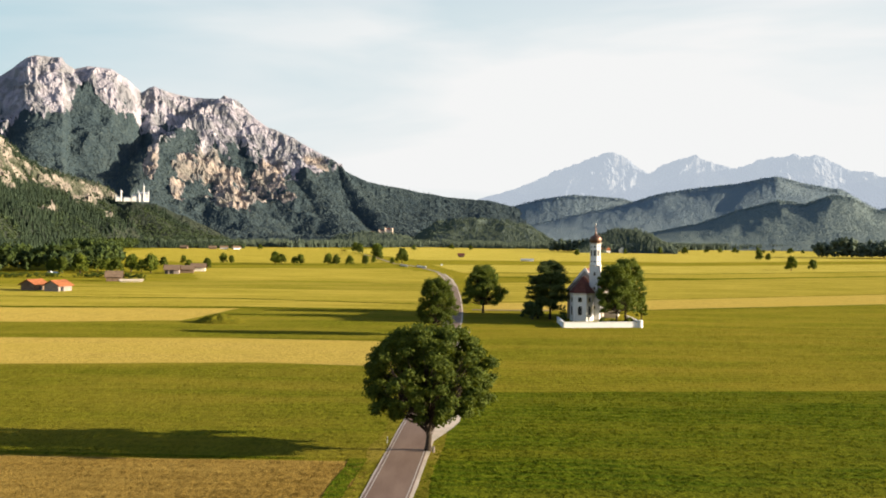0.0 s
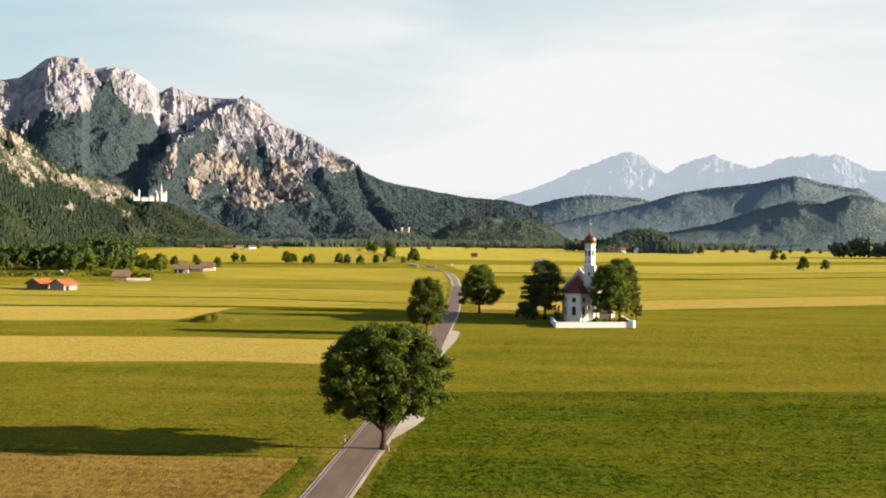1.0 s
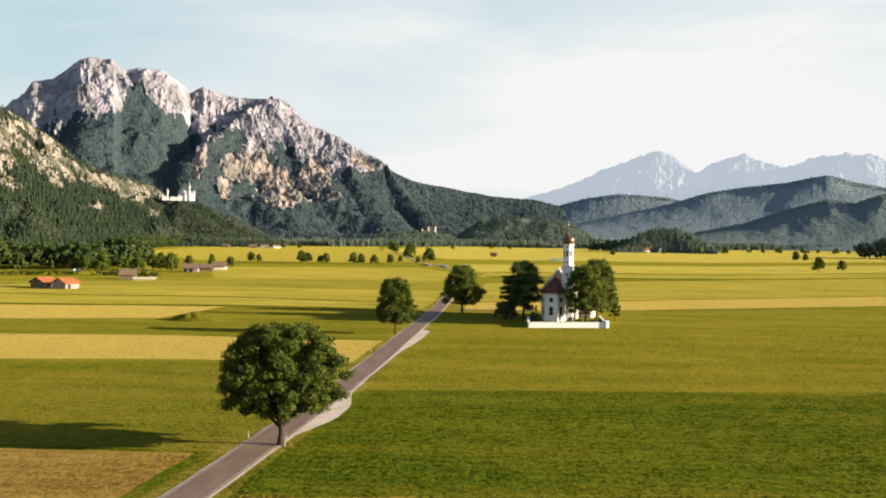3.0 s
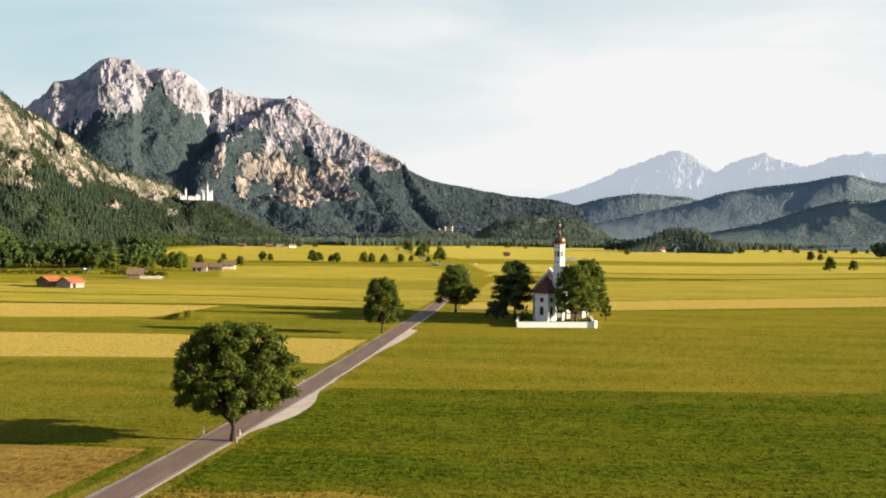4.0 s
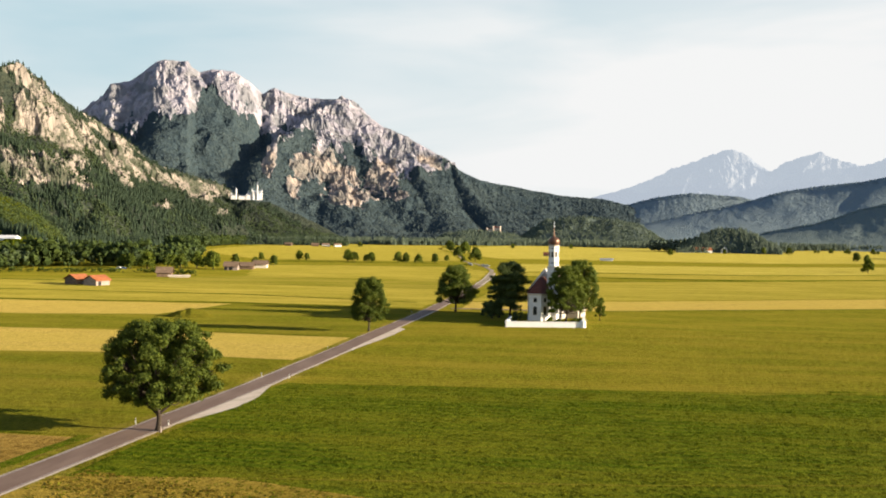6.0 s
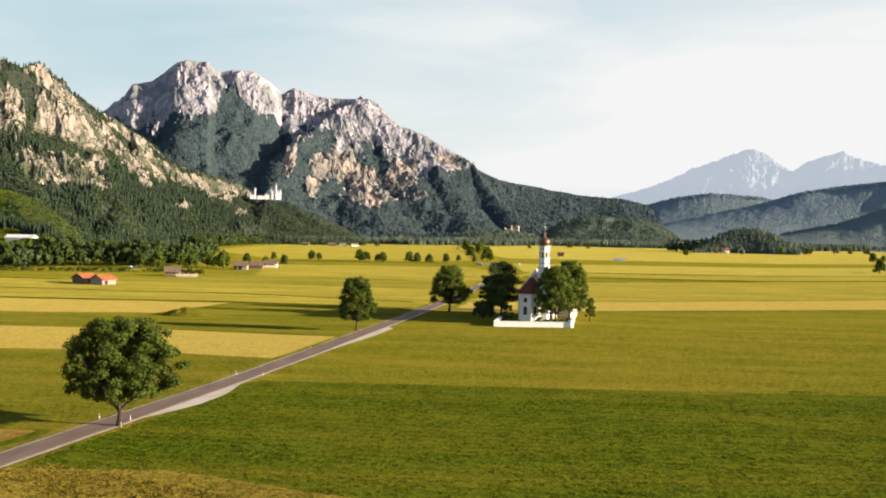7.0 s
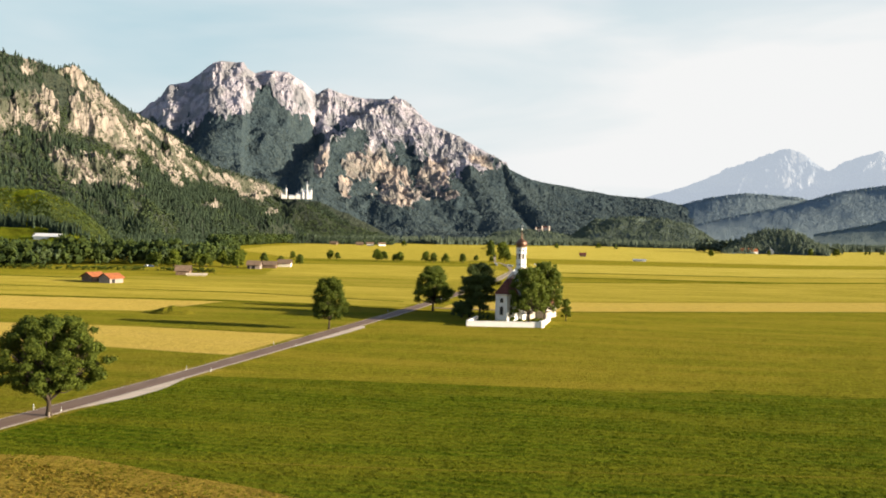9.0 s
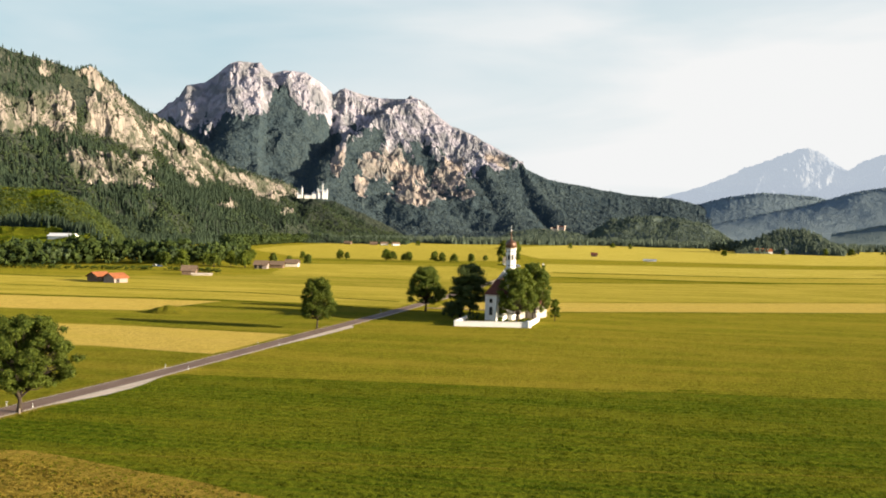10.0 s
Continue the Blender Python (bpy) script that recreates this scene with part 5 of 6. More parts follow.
belt("farm_wood", [(290, 1985), (340, 1990), (400, 1985), (460, 2000), (500, 2040)], 55, 11, 10, 20, ROUNDS, M_VALLEY_HAZED, "leafy trees round the distant farm")
belt("hedge", [(-330, 548), (-262, 560), (-230, 572), (-190, 578), (-168, 560)], 6, 2.6, 2.2, 4.6, ROUNDS, M_LEAF, "uneven hedge behind the field barns", 1.3)

# ---- church ----
CH = pose(42.9, 307.0, 0, 0, 0, -16)  # choir end; local y runs along the nave, away from the camera
church = thing("church", CH, "white baroque country church with onion-domed tower and red shingle roofs", "church")


def apse_outline(half, depth, back):
    return [(-half, back), (-half, 0.6), (-half * 0.55, -depth), (half * 0.55, -depth), (half, 0.6), (half, back)]


part("choir_wall", prism(bmesh.new(), apse_outline(3.5, 2.5, 7.2), -0.2, 8.6), M_PLASTER, church, "white plastered choir wall")


def choir_roof():
    bm = bmesh.new()
    low = [bm.verts.new((x, y, 8.6)) for x, y in apse_outline(3.95, 2.95, 7.2)]
    tip, end = bm.verts.new((0, 1.6, 13.6)), bm.verts.new((0, 7.2, 13.6))
    for a, b in ((1, 2), (2, 3), (3, 4)):
        bm.faces.new((low[a], low[b], tip))
    bm.faces.new((low[0], low[1], tip, end))
    bm.faces.new((low[4], low[5], end, tip))
    bm.faces.new(low[::-1])
    bm.faces.new((low[5], low[0], end))
    return bm


part("choir_roof", choir_roof(), M_SHINGLE, church, "steep red-brown shingle roof of the choir")
part("cornice", prism(bmesh.new(), apse_outline(3.7, 2.7, 7.2), 8.05, 8.45), M_CREAM, church, "cream moulded cornice")


def nave():
    bm = bmesh.new()
    pts = [(-5.4, -0.2), (5.4, -0.2), (5.4, 9.4), (0, 15.6), (-5.4, 9.4)]
    a, b = [bm.verts.new((x, 7.2, z)) for x, z in pts], [bm.verts.new((x, 26.0, z)) for x, z in pts]
    bm.faces.new(a)
    bm.faces.new(b[::-1])
    for i in range(5):
        bm.faces.new((a[i], b[i], b[(i + 1) % 5], a[(i + 1) % 5]))
    return bm


part("nave_wall", nave(), M_DIMMED_PLASTER, church, "white plastered nave with tall east gable")


def roof_slab(side, half, eave, ridge, y0, y1, out=0.5, thick=0.22):
    k = (ridge - eave) / half
    x1 = half + out
    bm = bmesh.new()
    pts = [(0, ridge + 0.02), (side * x1, ridge - k * x1 + 0.02), (side * x1, ridge - k * x1 + 0.02 + thick), (0, ridge + 0.02 + thick)]
    a, b = [bm.verts.new((x, y0, z)) for x, z in pts], [bm.verts.new((x, y1, z)) for x, z in pts]
    bm.faces.new(a if side > 0 else a[::-1])
    bm.faces.new(b[::-1] if side > 0 else b)
    for i in range(4):
        q = (a[i], b[i], b[(i + 1) % 4], a[(i + 1) % 4])
        bm.faces.new(q)
    bmesh.ops.recalc_face_normals(bm, faces=bm.faces)
    return bm


for side in (-1, 1):
    part("nave_roof", roof_slab(side, 5.4, 9.4, 15.6, 7.75, 26.4), M_SHINGLE, church, "steep red-brown shingle roof of the nave")
bm = bmesh.new()
rim = [(-5.75, 9.2), (-5.45, 8.9), (0, 15.3), (5.45, 8.9), (5.75, 9.2), (0, 16.3)]
a, b = [bm.verts.new((x, 6.95, z)) for x, z in rim], [bm.verts.new((x, 7.74, z)) for x, z in rim]
for i in range(6):
    bm.faces.new((a[i], a[(i + 1) % 6], b[(i + 1) % 6], b[i]))
for q in ((0, 1, 2, 5), (2, 3, 4, 5)):
    bm.faces.new([a[i] for i in q])
    bm.faces.new([b[i] for i in q][::-1])
bmesh.ops.recalc_face_normals(bm, faces=bm.faces)
part("gable_parapet", bm, M_PLASTER, church, "white parapet along the nave's east gable")
bm = bmesh.new()
prof = [(5.42, -0.2), (9.2, -0.2), (9.2, 4.6), (5.42, 6.6)]
a, b = [bm.verts.new((x, 14.5, z)) for x, z in prof], [bm.verts.new((x, 24.0, z)) for x, z in prof]
bm.faces.new(a)
bm.faces.new(b[::-1])
for i in range(4):
    bm.faces.new((a[i], b[i], b[(i + 1) % 4], a[(i + 1) % 4]))
bmesh.ops.recalc_face_normals(bm, faces=bm.faces)
part("side_chapel", bm, M_DIMMED_PLASTER, church, "white plastered side chapel against the nave")
bm = bmesh.new()
prof = [(5.42, 6.65), (9.7, 4.38), (9.7, 4.58), (5.42, 6.85)]
a, b = [bm.verts.new((x, 14.1, z)) for x, z in prof], [bm.verts.new((x, 24.4, z)) for x, z in prof]
bm.faces.new(a)
bm.faces.new(b[::-1])
for i in range(4):
    bm.faces.new((a[i], b[i], b[(i + 1) % 4], a[(i + 1) % 4]))
bmesh.ops.recalc_face_normals(bm, faces=bm.faces)
part("chapel_roof", bm, M_SHINGLE, church, "red-brown lean-to roof")
# tower in the corner of choir and nave
TX, TY = 3.65, 4.7
part("tower_shaft", boxes((TX - 1.6, TX + 1.6, TY - 1.6, TY + 1.6, -0.2, 17.0)), M_PLASTER, church, "square white tower shaft")
part("tower_cornice", boxes((TX - 1.75, TX + 1.75, TY - 1.75, TY + 1.75, 16.8, 17.1)), M_CREAM, church)
bm = lathe(bmesh.new(), [(1.66, 17.0), (1.66, 23.9)], 8, TX, TY, math.pi / 8)
part("belfry", bm, M_PLASTER, church, "octagonal white belfry")
part("belfry_cornice", lathe(bmesh.new(), [(1.7, 23.6), (1.95, 23.8), (1.95, 24.0)], 8, TX, TY, math.pi / 8), M_CREAM, church)
dome = [(1.95, 23.8), (1.62, 24.05), (1.78, 24.5), (1.88, 25.0), (1.78, 25.6), (1.40, 26.1), (0.85, 26.4), (0.45, 26.65), (0.24, 27.2), (0.12, 28.4), (0.05, 29.6)]
onion = part("onion_dome", lathe(bmesh.new(), dome, 16, TX, TY), M_COPPER, church, "brown copper onion dome")
bm = lathe(bmesh.new(), [(0.05, 29.5), (0.24, 29.7), (0.3, 29.9), (0.2, 30.15), (0.04, 30.25)], 10, TX, TY)
box(bm, TX - 0.05, TX + 0.05, TY - 0.05, TY + 0.05, 30.2, 31.5)
box(bm, TX - 0.4, TX + 0.4, TY - 0.05, TY + 0.05, 30.85, 30.98)
part("cross", bm, M_SILVER, church, "pale metal ball and cross")


def window(x, y, z, w, h, turn, parent, arch=True, name="window"):
    """A recessed dark opening with a pale surround, facing along turn (degrees; 0 faces local -y)."""
    m = pose(x, y, z, 0, 0, turn)
    bm = bmesh.new()
    k = 7 if arch else 2
    pts = [(-w / 2, 0), (w / 2, 0)] + [(w / 2 * math.cos(math.pi * i / (k - 1)), h - w / 2 + w / 2 * math.sin(math.pi * i / (k - 1))) for i in range(k)] if arch else [(-w / 2, 0), (w / 2, 0), (w / 2, h), (-w / 2, h)]
    front, back = [bm.verts.new(m @ Vector((a, -0.03, b))) for a, b in pts], [bm.verts.new(m @ Vector((a, 0.25, b))) for a, b in pts]
    bm.faces.new(front)
    for i in range(len(pts)):
        bm.faces.new((front[i], back[i], back[(i + 1) % len(pts)], front[(i + 1) % len(pts)]))
    glass = part(name, bm, M_DARK, parent, "dark arched window" if arch else "dark window opening")
    bm = bmesh.new()
    t = 0.14
    for x0, x1, z0, z1 in ((-w / 2 - t, -w / 2, -t, h), (w / 2, w / 2 + t, -t, h), (-w / 2, w / 2, -t, 0)):
        box(bm, x0, x1, -0.07, 0.05, z0, z1, m)
    part("window_surround", bm, M_CREAM, glass, "cream plaster surround")


for x, y, turn in ((0, -2.5, 0), (-2.7, -0.95, -63), (2.7, -0.95, 63)):
    window(x, y, 1.9, 1.15, 2.7, turn, church)
    window(x, y, 5.9, 1.05, 1.45, turn, church)
for z, w, h in ((3.0, 0.5, 1.0), (9.0, 0.5, 1.0), (13.5, 0.5, 1.0)):
    window(TX + 1.6, TY, z, w, h, 90, church)
    window(TX, TY - 1.6, z + 0.5, w, h, 0, church)
for y in (11.5, 16.5, 21.5):
    window(5.4, y, 3.0, 1.3, 4.2, 90, church)
    window(-5.4, y, 3.0, 1.3, 4.2, -90, church)
for i in range(8):
    a = 45 * i
    d = 1.66 * math.cos(math.pi / 8)
    at = (TX + d * math.sin(radians(a)), TY - d * math.cos(radians(a)))
    window(*at, 20.1, 0.62, 1.75, a, church, True, "bell_opening")
    for z in (18.0, 22.6):
        part("vent_opening", box(bmesh.new(), -0.22, 0.22, -0.05, 0.2, z, z + 0.5, pose(*at, 0, 0, 0, a)), M_DARK, church, "small dark square opening")
for x, y, turn in ((-1.5, -2.15, -30), (1.5, -2.15, 30)):
    part("pilaster", boxes((x * 1.22 - 0.22, x * 1.22 + 0.22, y - 0.55, y - 0.10, 0, 8.0)), M_PLASTER, church)

# churchyard wall: one low white wall round three sides
WALL = [(34.9, 300.0), (34.5, 281.4), (56.8, 285.4), (57.6, 309.0)]
wall = thing("churchyard_wall", pose(0, 0, 0), "low whitewashed churchyard wall with a rounded corner pier", "wall")
for (x0, y0), (x1, y1) in zip(WALL, WALL[1:]):
    span, a = math.hypot(x1 - x0, y1 - y0), math.degrees(math.atan2(y1 - y0, x1 - x0))
    m = pose(x0, y0, 0, 0, 0, a)
    panel = part("wall_panel", box(bmesh.new(), 0, span, -0.22, 0.22, -0.1, 1.5, m), M_PLASTER, wall)
    part("coping", box(bmesh.new(), -0.1, span + 0.1, -0.32, 0.32, 1.5, 1.64, m), M_PLASTER, panel, "pale stone coping")
part("corner_pier", lathe(bmesh.new(), [(0.85, -0.1), (0.82, 1.7), (0.92, 1.75), (0.92, 1.9), (0.4, 2.1)], 16, 56.9, 285.5), M_PLASTER, wall, "round white corner pier")


# ---- barns and farms ----
def barn(x, y, turn, length, width, eave, ridge, wall_mat, roof_mat, label, category="barn", group="field barns", openings=(), base=0.0):
    """A small gabled building; the ridge runs along its local x."""
    t = thing("barn", pose(x, y, base, 0, 0, turn), label, category, group)
    bm = bmesh.new()
    pts = [(-width / 2, -0.1), (width / 2, -0.1), (width / 2, eave), (0, ridge), (-width / 2, eave)]
    a, b = [bm.verts.new((-length / 2, p, z)) for p, z in pts], [bm.verts.new((length / 2, p, z)) for p, z in pts]
    bm.faces.new(a[::-1])
    bm.faces.new(b)
    for i in range(5):
        bm.faces.new((a[i], a[(i + 1) % 5], b[(i + 1) % 5], b[i]))
    part("wall", bm, wall_mat, t)
    k = (ridge - eave) / (width / 2)
    for side in (-1, 1):
        bm = bmesh.new()
        q = width / 2 + 0.9
        prof = [(0, ridge + 0.05), (side * q, ridge - k * q + 0.05), (side * q, ridge - k * q + 0.25), (0, ridge + 0.25)]
        a, b = [bm.verts.new((-length / 2 - 0.8, p, z)) for p, z in prof], [bm.verts.new((length / 2 + 0.8, p, z)) for p, z in prof]
        bm.faces.new(a)
        bm.faces.new(b[::-1])
        for i in range(4):
            bm.faces.new((a[i], b[i], b[(i + 1) % 4], a[(i + 1) % 4]))
        bmesh.ops.recalc_face_normals(bm, faces=bm.faces)
        part("roof", bm, roof_mat, t)
    for ox, w, h in openings:
        part("barn_door", boxes((ox - w / 2, ox + w / 2, -width / 2 - 0.06, -width / 2 + 0.05, 0, h)), M_DARK, t, "dark open barn doorway")
    return t


barn(-183.8, 447, 72, 8.5, 7.5, 2.7, 4.7, M_WOOD, M_TILE, "wooden field barn with a bright orange tiled roof", openings=((0, 2.0, 2.0),))
barn(-170.3, 440, 72, 8.8, 7.5, 2.7, 4.7, M_DIMMED_LIMEWASH, M_TILE, "whitewashed field barn with a bright orange tiled roof", openings=((-2, 2.0, 2.0),))
barn(-178.5, 540, 15, 8, 7, 2.8, 5.4, M_WOOD, M_WOOD, "dark weathered barn at the wood's edge")
barn(-167, 533, 24, 11, 3.5, 0.8, 1.3, M_CREAM, M_GRAVEL, "low pale shed beside the dark barn", "shed")
barn(-178.0, 654, 10, 9, 8, 3.0, 5.6, M_DIMMED_LIMEWASH, M_WOOD, "farm building with white walls and a brown roof", "farmhouse", "farm buildings", ((0, 2.4, 2.4), (-3.4, 2.0, 2.4)))
barn(-174.0, 674, 10, 10, 7, 2.6, 4.8, M_WOOD, M_WOOD, "long brown farm shed", "shed", "farm buildings")
barn(-173.0, 704, 10, 9.5, 8, 3.0, 5.4, M_CREAM, M_WOOD, "white farm building with a brown roof", "farmhouse", "farm buildings")
barn(24.6, 1335, 0, 8, 6, 3.0, 5.2, M_WOOD, M_SHINGLE, "tiny wooden hay hut in the meadow", "hut", "hay huts")
barn(97.2, 1144, 5, 14, 5, 1.6, 2.4, M_PLASTER, M_SLATE, "low white shed in the meadow", "shed", "hay huts")
barn(310, 1950, 10, 34, 14, 5, 10, M_PLASTER, M_TILE, "white farmhouse with a long red roof among trees", "farmhouse", "distant farm")
barn(352, 1955, 80, 16, 12, 6, 11, M_PLASTER, M_SLATE, "white gabled house among trees", "house", "distant farm")
for i, (x, y) in enumerate(((-500, 1920), (-440, 1900), (-420, 1905), (-395, 1900))):
    barn(x, y, 10 * i, 14, 9, 3.5, 6.5, M_WOOD if i < 2 else M_PLASTER, M_WOOD, "small farm hut in the far pasture", "hut", "pasture huts")
barn(-527, 955, 0, 30, 12, 3.6, 6.4, M_PLASTER, M_PLASTER, "long white hall with a pale roof behind the woods", "hall", "", base=12.5)

def parked_car(x, y, turn, paint, label):
    t = thing("parked_car", pose(x, y, 0, 0, 0, turn), label, "car", "parked cars")
    bm = bmesh.new()
    side = [(-2.1, 0.35), (2.1, 0.35), (2.15, 0.75), (1.2, 0.9), (0.6, 1.4), (-1.3, 1.42), (-1.9, 0.95), (-2.15, 0.8)]
    a, b = [bm.verts.new((p, -0.85, z)) for p, z in side], [bm.verts.new((p, 0.85, z)) for p, z in side]
    bm.faces.new(a)
    bm.faces.new(b[::-1])
    for i in range(len(side)):
        bm.faces.new((a[i], b[i], b[(i + 1) % len(side)], a[(i + 1) % len(side)]))
    bmesh.ops.recalc_face_normals(bm, faces=bm.faces)
    part("body", bm, paint, t)
    for s in (-0.87, 0.87):
        part("side_window", boxes((-1.2, 0.5, s - 0.01, s + 0.01, 0.95, 1.32)), M_DARK, t, "dark side window")
        for q in (-1.35, 1.35):
            bm = lathe(bmesh.new(), [(0.32, -0.1), (0.32, 0.1)], 12)
            bmesh.ops.transform(bm, matrix=pose(q, s, 0.32, 90), verts=bm.verts)
            part("wheel", bm, M_RUBBER, t)
    return t


parked_car(-247, 634, 20, M_CAR, "blue car parked at the wood's edge")
parked_car(-252, 637, 160, M_PAINT, "white car parked at the wood's edge")
parked_car(-1.0, 905, 100, M_PAINT, "white car standing beside the far road")

# ---- castles ----
castle = thing("hill_castle", pose(-824, 2643, 123, 0, 0, 18), "white romantic castle with slender towers on a wooded rock", "castle")

castle.scale = (0.83, 0.83, 0.92)


def block(x0, x1, y0, y1, z1, roof, name="palace"):
    """A wing with a hipped slate roof and rows of windows."""
    wing = part(name, boxes((x0, x1, y0, y1, -9, z1)), M_STONE, castle)
    bm = bmesh.new()
    q = [bm.verts.new(p) for p in ((x0 - 0.6, y0 - 0.6, z1), (x1 + 0.6, y0 - 0.6, z1), (x1 + 0.6, y1 + 0.6, z1), (x0 - 0.6, y1 + 0.6, z1))]
    k = (y1 - y0) * 0.25
    r = [bm.verts.new((x0 + k, (y0 + y1) / 2, z1 + roof)), bm.verts.new((x1 - k, (y0 + y1) / 2, z1 + roof))]
    for f in ((q[0], q[1], r[1], r[0]), (q[2], q[3], r[0], r[1]), (q[1], q[2], r[1]), (q[3], q[0], r[0]), (q[3], q[2], q[1], q[0])):
        bm.faces.new(f)
    part("castle_roof", bm, M_SLATE, castle)
    for z in np.arange(3, z1 - 2, 5.0):
        for x in np.arange(x0 + 2.5, x1 - 1.5, 4.5):
            part("castle_window", boxes((x - 0.6, x + 0.6, y0 - 0.08, y0 + 0.2, z, z + 2.4)), M_DARK, wing)


def turret(x, y, r, z1, tip):
    shaft = part("tower", lathe(bmesh.new(), [(r, -9), (r, z1), (r * 1.25, z1 + 0.8), (r * 1.25, z1 + 3)], 12, x, y), M_STONE, castle)
    part("spire", lathe(bmesh.new(), [(r * 1.35, z1 + 3), (r * 0.5, z1 + 3 + tip * 0.5), (0.1, z1 + 3 + tip)], 12, x, y, 0, False), M_SLATE, shaft)


block(14, 46, -8, 8, 12, 7)
block(-6, 14, -6, 6, 6, 4, "knights_house")
block(-30, -6, -5, 5, 0.5, 3, "gallery")
block(-54, -40, -8, 8, 2.5, 4, "gatehouse")
turret(31, -9, 2.2, 31, 12)
turret(46, 6, 2.0, 16, 7)
turret(14, 7, 1.8, 17, 7)
turret(17, -8, 1.3, 13, 6)
turret(2, 5, 1.5, 11, 6)
turret(-38, -6, 2.8, 18, 7)
turret(-54, 6, 1.8, 4, 4)
yellow = thing("yellow_castle", pose(-196, 3205, 40, 0, 0, 0), "small ochre castle on a wooded hill in the distance", "castle")


def small_wing(x0, x1, z1, roof, mat):
    wing = part("palace", boxes((x0, x1, -7, 7, -8, z1)), mat, yellow)
    bm = bmesh.new()
    q = [bm.verts.new(p) for p in ((x0 - 0.5, -7.5, z1), (x1 + 0.5, -7.5, z1), (x1 + 0.5, 7.5, z1), (x0 - 0.5, 7.5, z1))]
    r = [bm.verts.new((x0 + 2, 0, z1 + roof)), bm.verts.new((x1 - 2, 0, z1 + roof))]
    for f in ((q[0], q[1], r[1], r[0]), (q[2], q[3], r[0], r[1]), (q[1], q[2], r[1]), (q[3], q[0], r[0]), (q[3], q[2], q[1], q[0])):
        bm.faces.new(f)
    part("castle_roof", bm, M_SHINGLE, yellow, "dull red hipped roof")
    for z in np.arange(1, z1 - 2, 5.0):
        for x in np.arange(x0 + 2.5, x1 - 1.5, 4.5):
            part("castle_window", boxes((x - 0.7, x + 0.7, -7.08, -6.8, z, z + 2.4)), M_DARK, wing)


small_wing(10, 32, 12, 4, M_OCHREWALL)
small_wing(-10, 6, 7, 4, M_OCHREWALL)
small_wing(-42, -26, 2, 4, M_CREAM)
for x, y, h in ((10, -8, 16), (32, -8, 16), (-10, -8, 10)):
    shaft = part("tower", lathe(bmesh.new(), [(2.6, -8), (2.6, h)], 8, x, y), M_OCHREWALL, yellow)
    part("battlement", lathe(bmesh.new(), [(3.0, h - 0.5), (3.0, h + 1.5)], 8, x, y), M_OCHREWALL, shaft)


# ---- small things along the road ----
def post(x, y):
    t = thing("marker_post", pose(x, y, 0), "white roadside marker post with a black band", "post", "marker posts")
    part("shaft", boxes((-0.06, 0.06, -0.05, 0.05, -0.1, 0.52)), M_PAINT, t)
    part("band", boxes((-0.065, 0.065, -0.055, 0.055, 0.52, 0.68)), M_DARK, t, "black band")
    part("cap", boxes((-0.06, 0.06, -0.05, 0.05, 0.68, 0.80)), M_PAINT, t)
    return t


first = post(-6.5, 120.4)
for x, y in ((-1.6, 119.9), (-3.4, 167.2), (2.0, 166.5), (-2.4, 214), (4.0, 212), (0.2, 322)):
    copy_thing(first, pose(x, y, 0))


def stone(x, y):
    """An added pale block that imitates the bright lit streak at the roadside tree's foot."""
    t = thing("trunk_foot_streak", pose(x, y, 0, 0, 0, 20), "narrow pale block added for the bright lit streak at the roadside tree's foot", "stone")
    bm = lathe(bmesh.new(), [(0.15, -0.1), (0.15, 0.35), (0.13, 0.65), (0.09, 0.78), (0.03, 0.82)], 9)
    for v in bm.verts:
        v.co += Vector((noise.noise(v.co * 3), noise.noise(v.co * 3 + Vector((9, 0, 0))), 0)) * 0.04
    part("block", bm, M_DIMMED_LIMEWASH, t)
    return t


stone(-0.85, 115.5)


def parapet(x0, y0, x1, y1):
    """A low wall of a bridge, with a coping."""
    span, a = math.hypot(x1 - x0, y1 - y0), math.degrees(math.atan2(y1 - y0, x1 - x0))
    t = thing("bridge_parapet", pose(x0, y0, 0, 0, 0, a), "low pale parapet where the far road crosses a ditch", "parapet", "bridge parapets")
    part("wall_panel", boxes((0, span, -0.25, 0.25, -0.1, 1.1)), M_CREAM, t)
    part("coping", boxes((-0.1, span + 0.1, -0.35, 0.35, 1.1, 1.3)), M_PLASTER, t, "pale stone coping")
    return t


parapet(-38.5, 905, -30.5, 862)
parapet(-22.5, 868, -14.0, 838)


def mound():
    n = 40
    x, y = np.meshgrid(np.linspace(-8, 8, n), np.linspace(-6, 6, n), indexing="ij")
    r = np.hypot(x / 8, y / 6)
    z = 2.9 * np.clip(1 - r, 0, 1) ** 0.8 * (0.7 + 0.6 * fbm(x / 2.0, y / 2.0, 4, 0.55, 9)) - 0.1
    q = (np.arange(n - 1)[:, None] * n + np.arange(n - 1)).ravel()
    v = np.stack([x + -64.5, y + 288, z], -1).reshape(-1, 3)
    f = np.stack([q, q + n, q + n + 1, q + 1], -1)
    return tagged(new("grass_mound", raw("grass_mound", v, f, M_GREEN, False)), "overgrown grassy mound at the end of the hay strip", "mound", "", "structure")



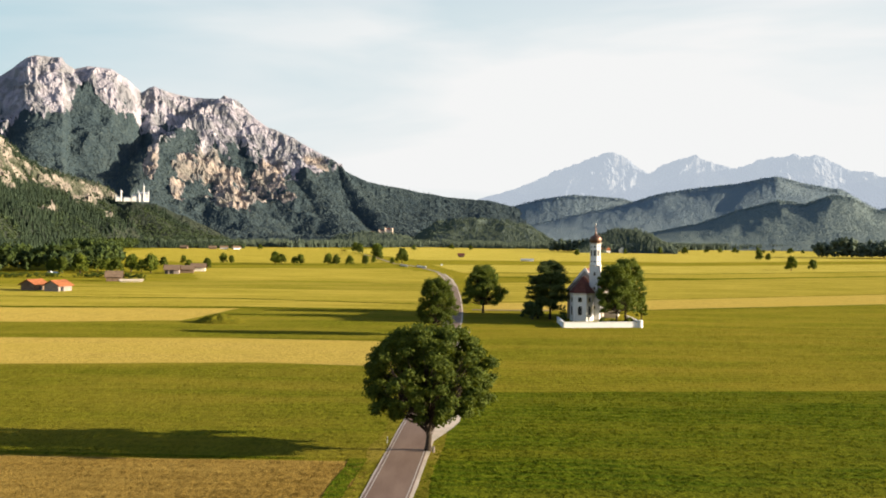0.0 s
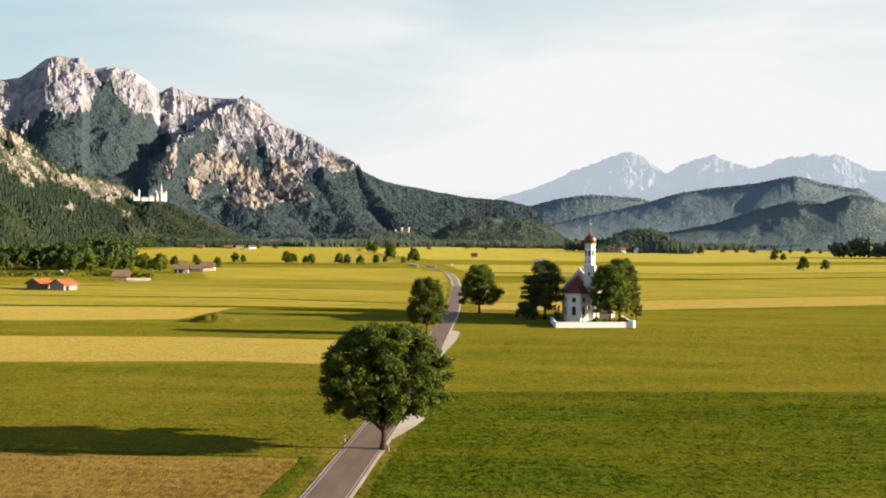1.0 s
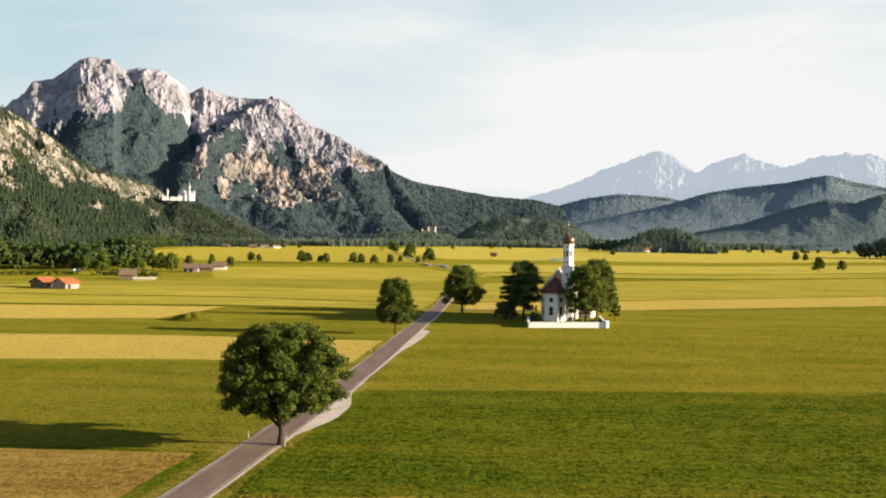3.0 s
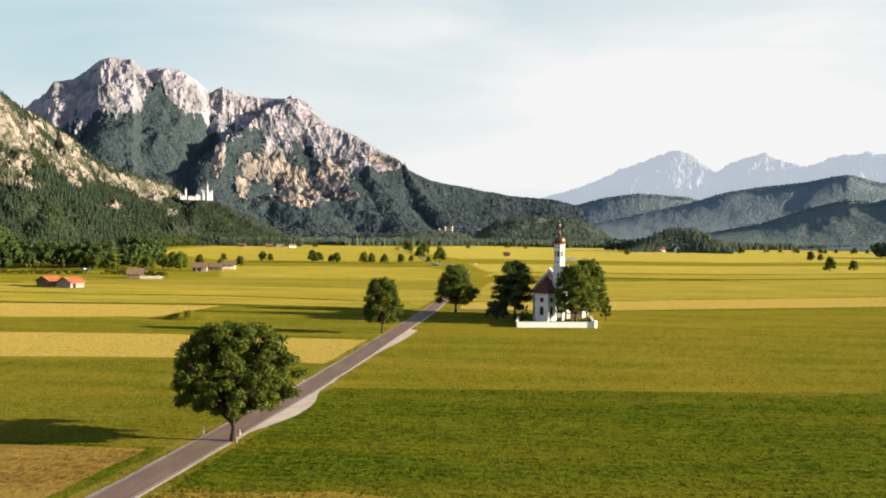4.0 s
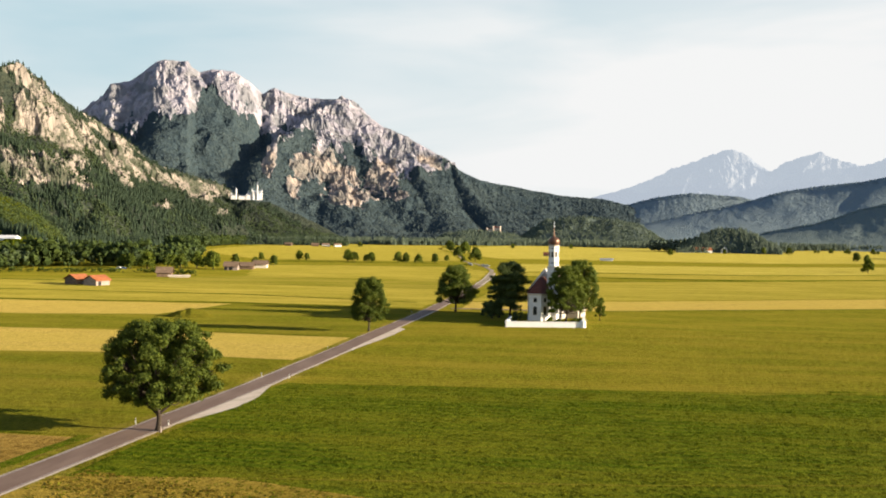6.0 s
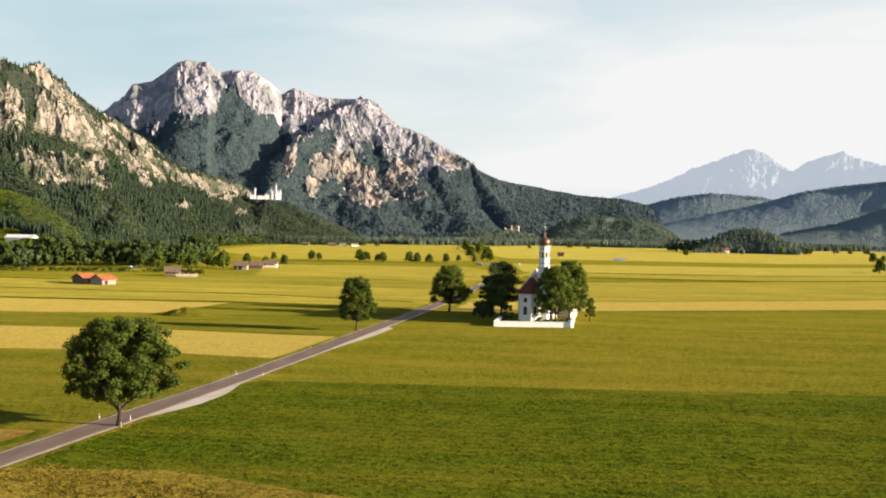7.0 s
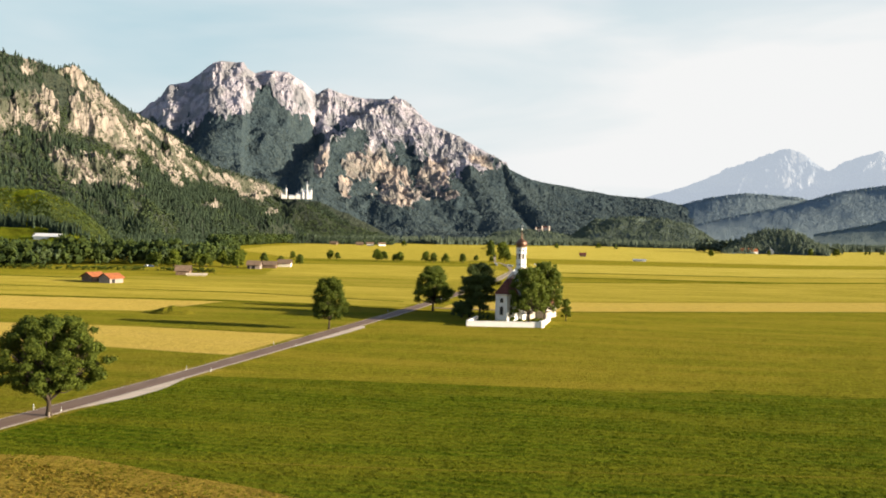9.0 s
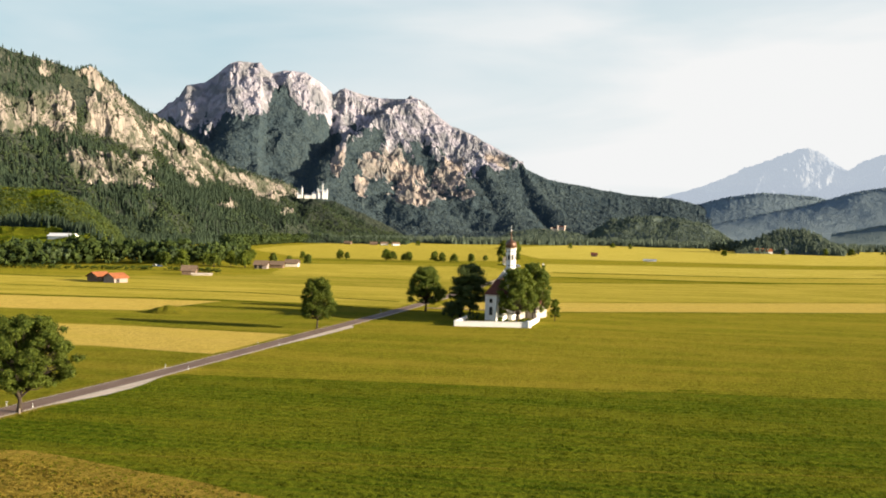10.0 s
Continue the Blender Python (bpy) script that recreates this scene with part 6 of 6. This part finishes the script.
def scrub(x, y, seed):
    """Low tangled scrub along the top of the mound."""
    g = np.random.default_rng(seed)
    t = thing("scrub", pose(x, y, 0), "low tangled green scrub growing on the grassy mound", "shrub")
    u = g.uniform(-1, 1, (46, 2))
    r = np.hypot(u[:, 0], u[:, 1])
    c = np.stack([u[:, 0] * 4.6, u[:, 1] * 3.0, 0.5 + 1.9 * np.clip(1 - r, 0, 1)], -1)
    part_raw("foliage", *leaves(c, 0.5 + 0.5 * g.random(46), 3600, 0.16, g, 0.3, 0.7), M_LEAF_PALE, t)
    return t


mound()
scrub(-64.5, 288.0, 91)

# ---- grass tufts ----
def tufts(name, corners, count, height, width, mat, label, seed):
    """Bent blades in little clumps over a four-cornered piece of field."""
    g = np.random.default_rng(seed)
    c = np.array(corners, float)
    a, b = g.random(count)[:, None], g.random(count)[:, None]
    base = (c[0] * (1 - a) + c[1] * a) * (1 - b) + (c[3] * (1 - a) + c[2] * a) * b
    dense = fbm(base[:, 0] / 2.2, base[:, 1] / 1.4, 3, 0.6, seed)
    base = base[(dense > 0.42) & ((base[:, 0] < road_x(base[:, 1]) - 3.2) | (base[:, 0] > road_x(base[:, 1]) + np.where(((base[:, 1] > 118) & (base[:, 1] < 162)) | ((base[:, 1] > 198) & (base[:, 1] < 272)), 6.0, 3.2)))]
    n = len(base)
    vs, fs = [], []
    for k in range(3):
        t = g.random(n) * 2 * np.pi
        d = np.stack([np.cos(t), np.sin(t)], -1)
        h = (height * (0.5 + 0.8 * g.random(n)))[:, None]
        w = (width * (0.6 + 0.8 * g.random(n)))[:, None]
        side = np.stack([-d[:, 1], d[:, 0]], -1)
        p0, p1 = base - side * w, base + side * w
        top = base + d * h * 0.55
        z = np.zeros((n, 1))
        vs.append(np.stack([np.hstack([p0, z]), np.hstack([p1, z]), np.hstack([top + side * w * 0.5, h]), np.hstack([top - side * w * 0.5, h])], 1).reshape(-1, 3))
        q = np.arange(n)[:, None] * 4 + k * n * 4
        fs.append(q + np.array([0, 1, 2, 3]))
    return tagged(new(name, raw(name, np.concatenate(vs), np.concatenate(fs), mat)), label, "grass", "", "stuff")


tufts("grass", [(-6, 70), (120, 70), (150, 168), (-2, 160)], 30000, 0.12, 0.15, M_LUSH, "short lush green grass tufts of the mown field", 3)
tufts("grass", [(0, 163), (150, 172), (170, 285), (4, 285)], 14000, 0.08, 0.14, M_MEADOW, "yellow-green meadow grass tufts", 4)
tufts("grass", [(-120, 114), (-6, 113), (-4, 189), (-120, 189)], 14000, 0.10, 0.15, M_GREEN, "green meadow grass tufts", 5)
tufts("stubble", [(-70, 70), (-7, 70), (-6, 110), (-70, 111)], 8000, 0.08, 0.10, M_STUBBLE, "dry straw stubble tufts", 6)
tufts("wild_grass", [(-2, 60), (68, 50), (66, 72), (-2, 95)], 15000, 0.13, 0.22, M_WILD, "tall ochre wild grass tufts", 7)
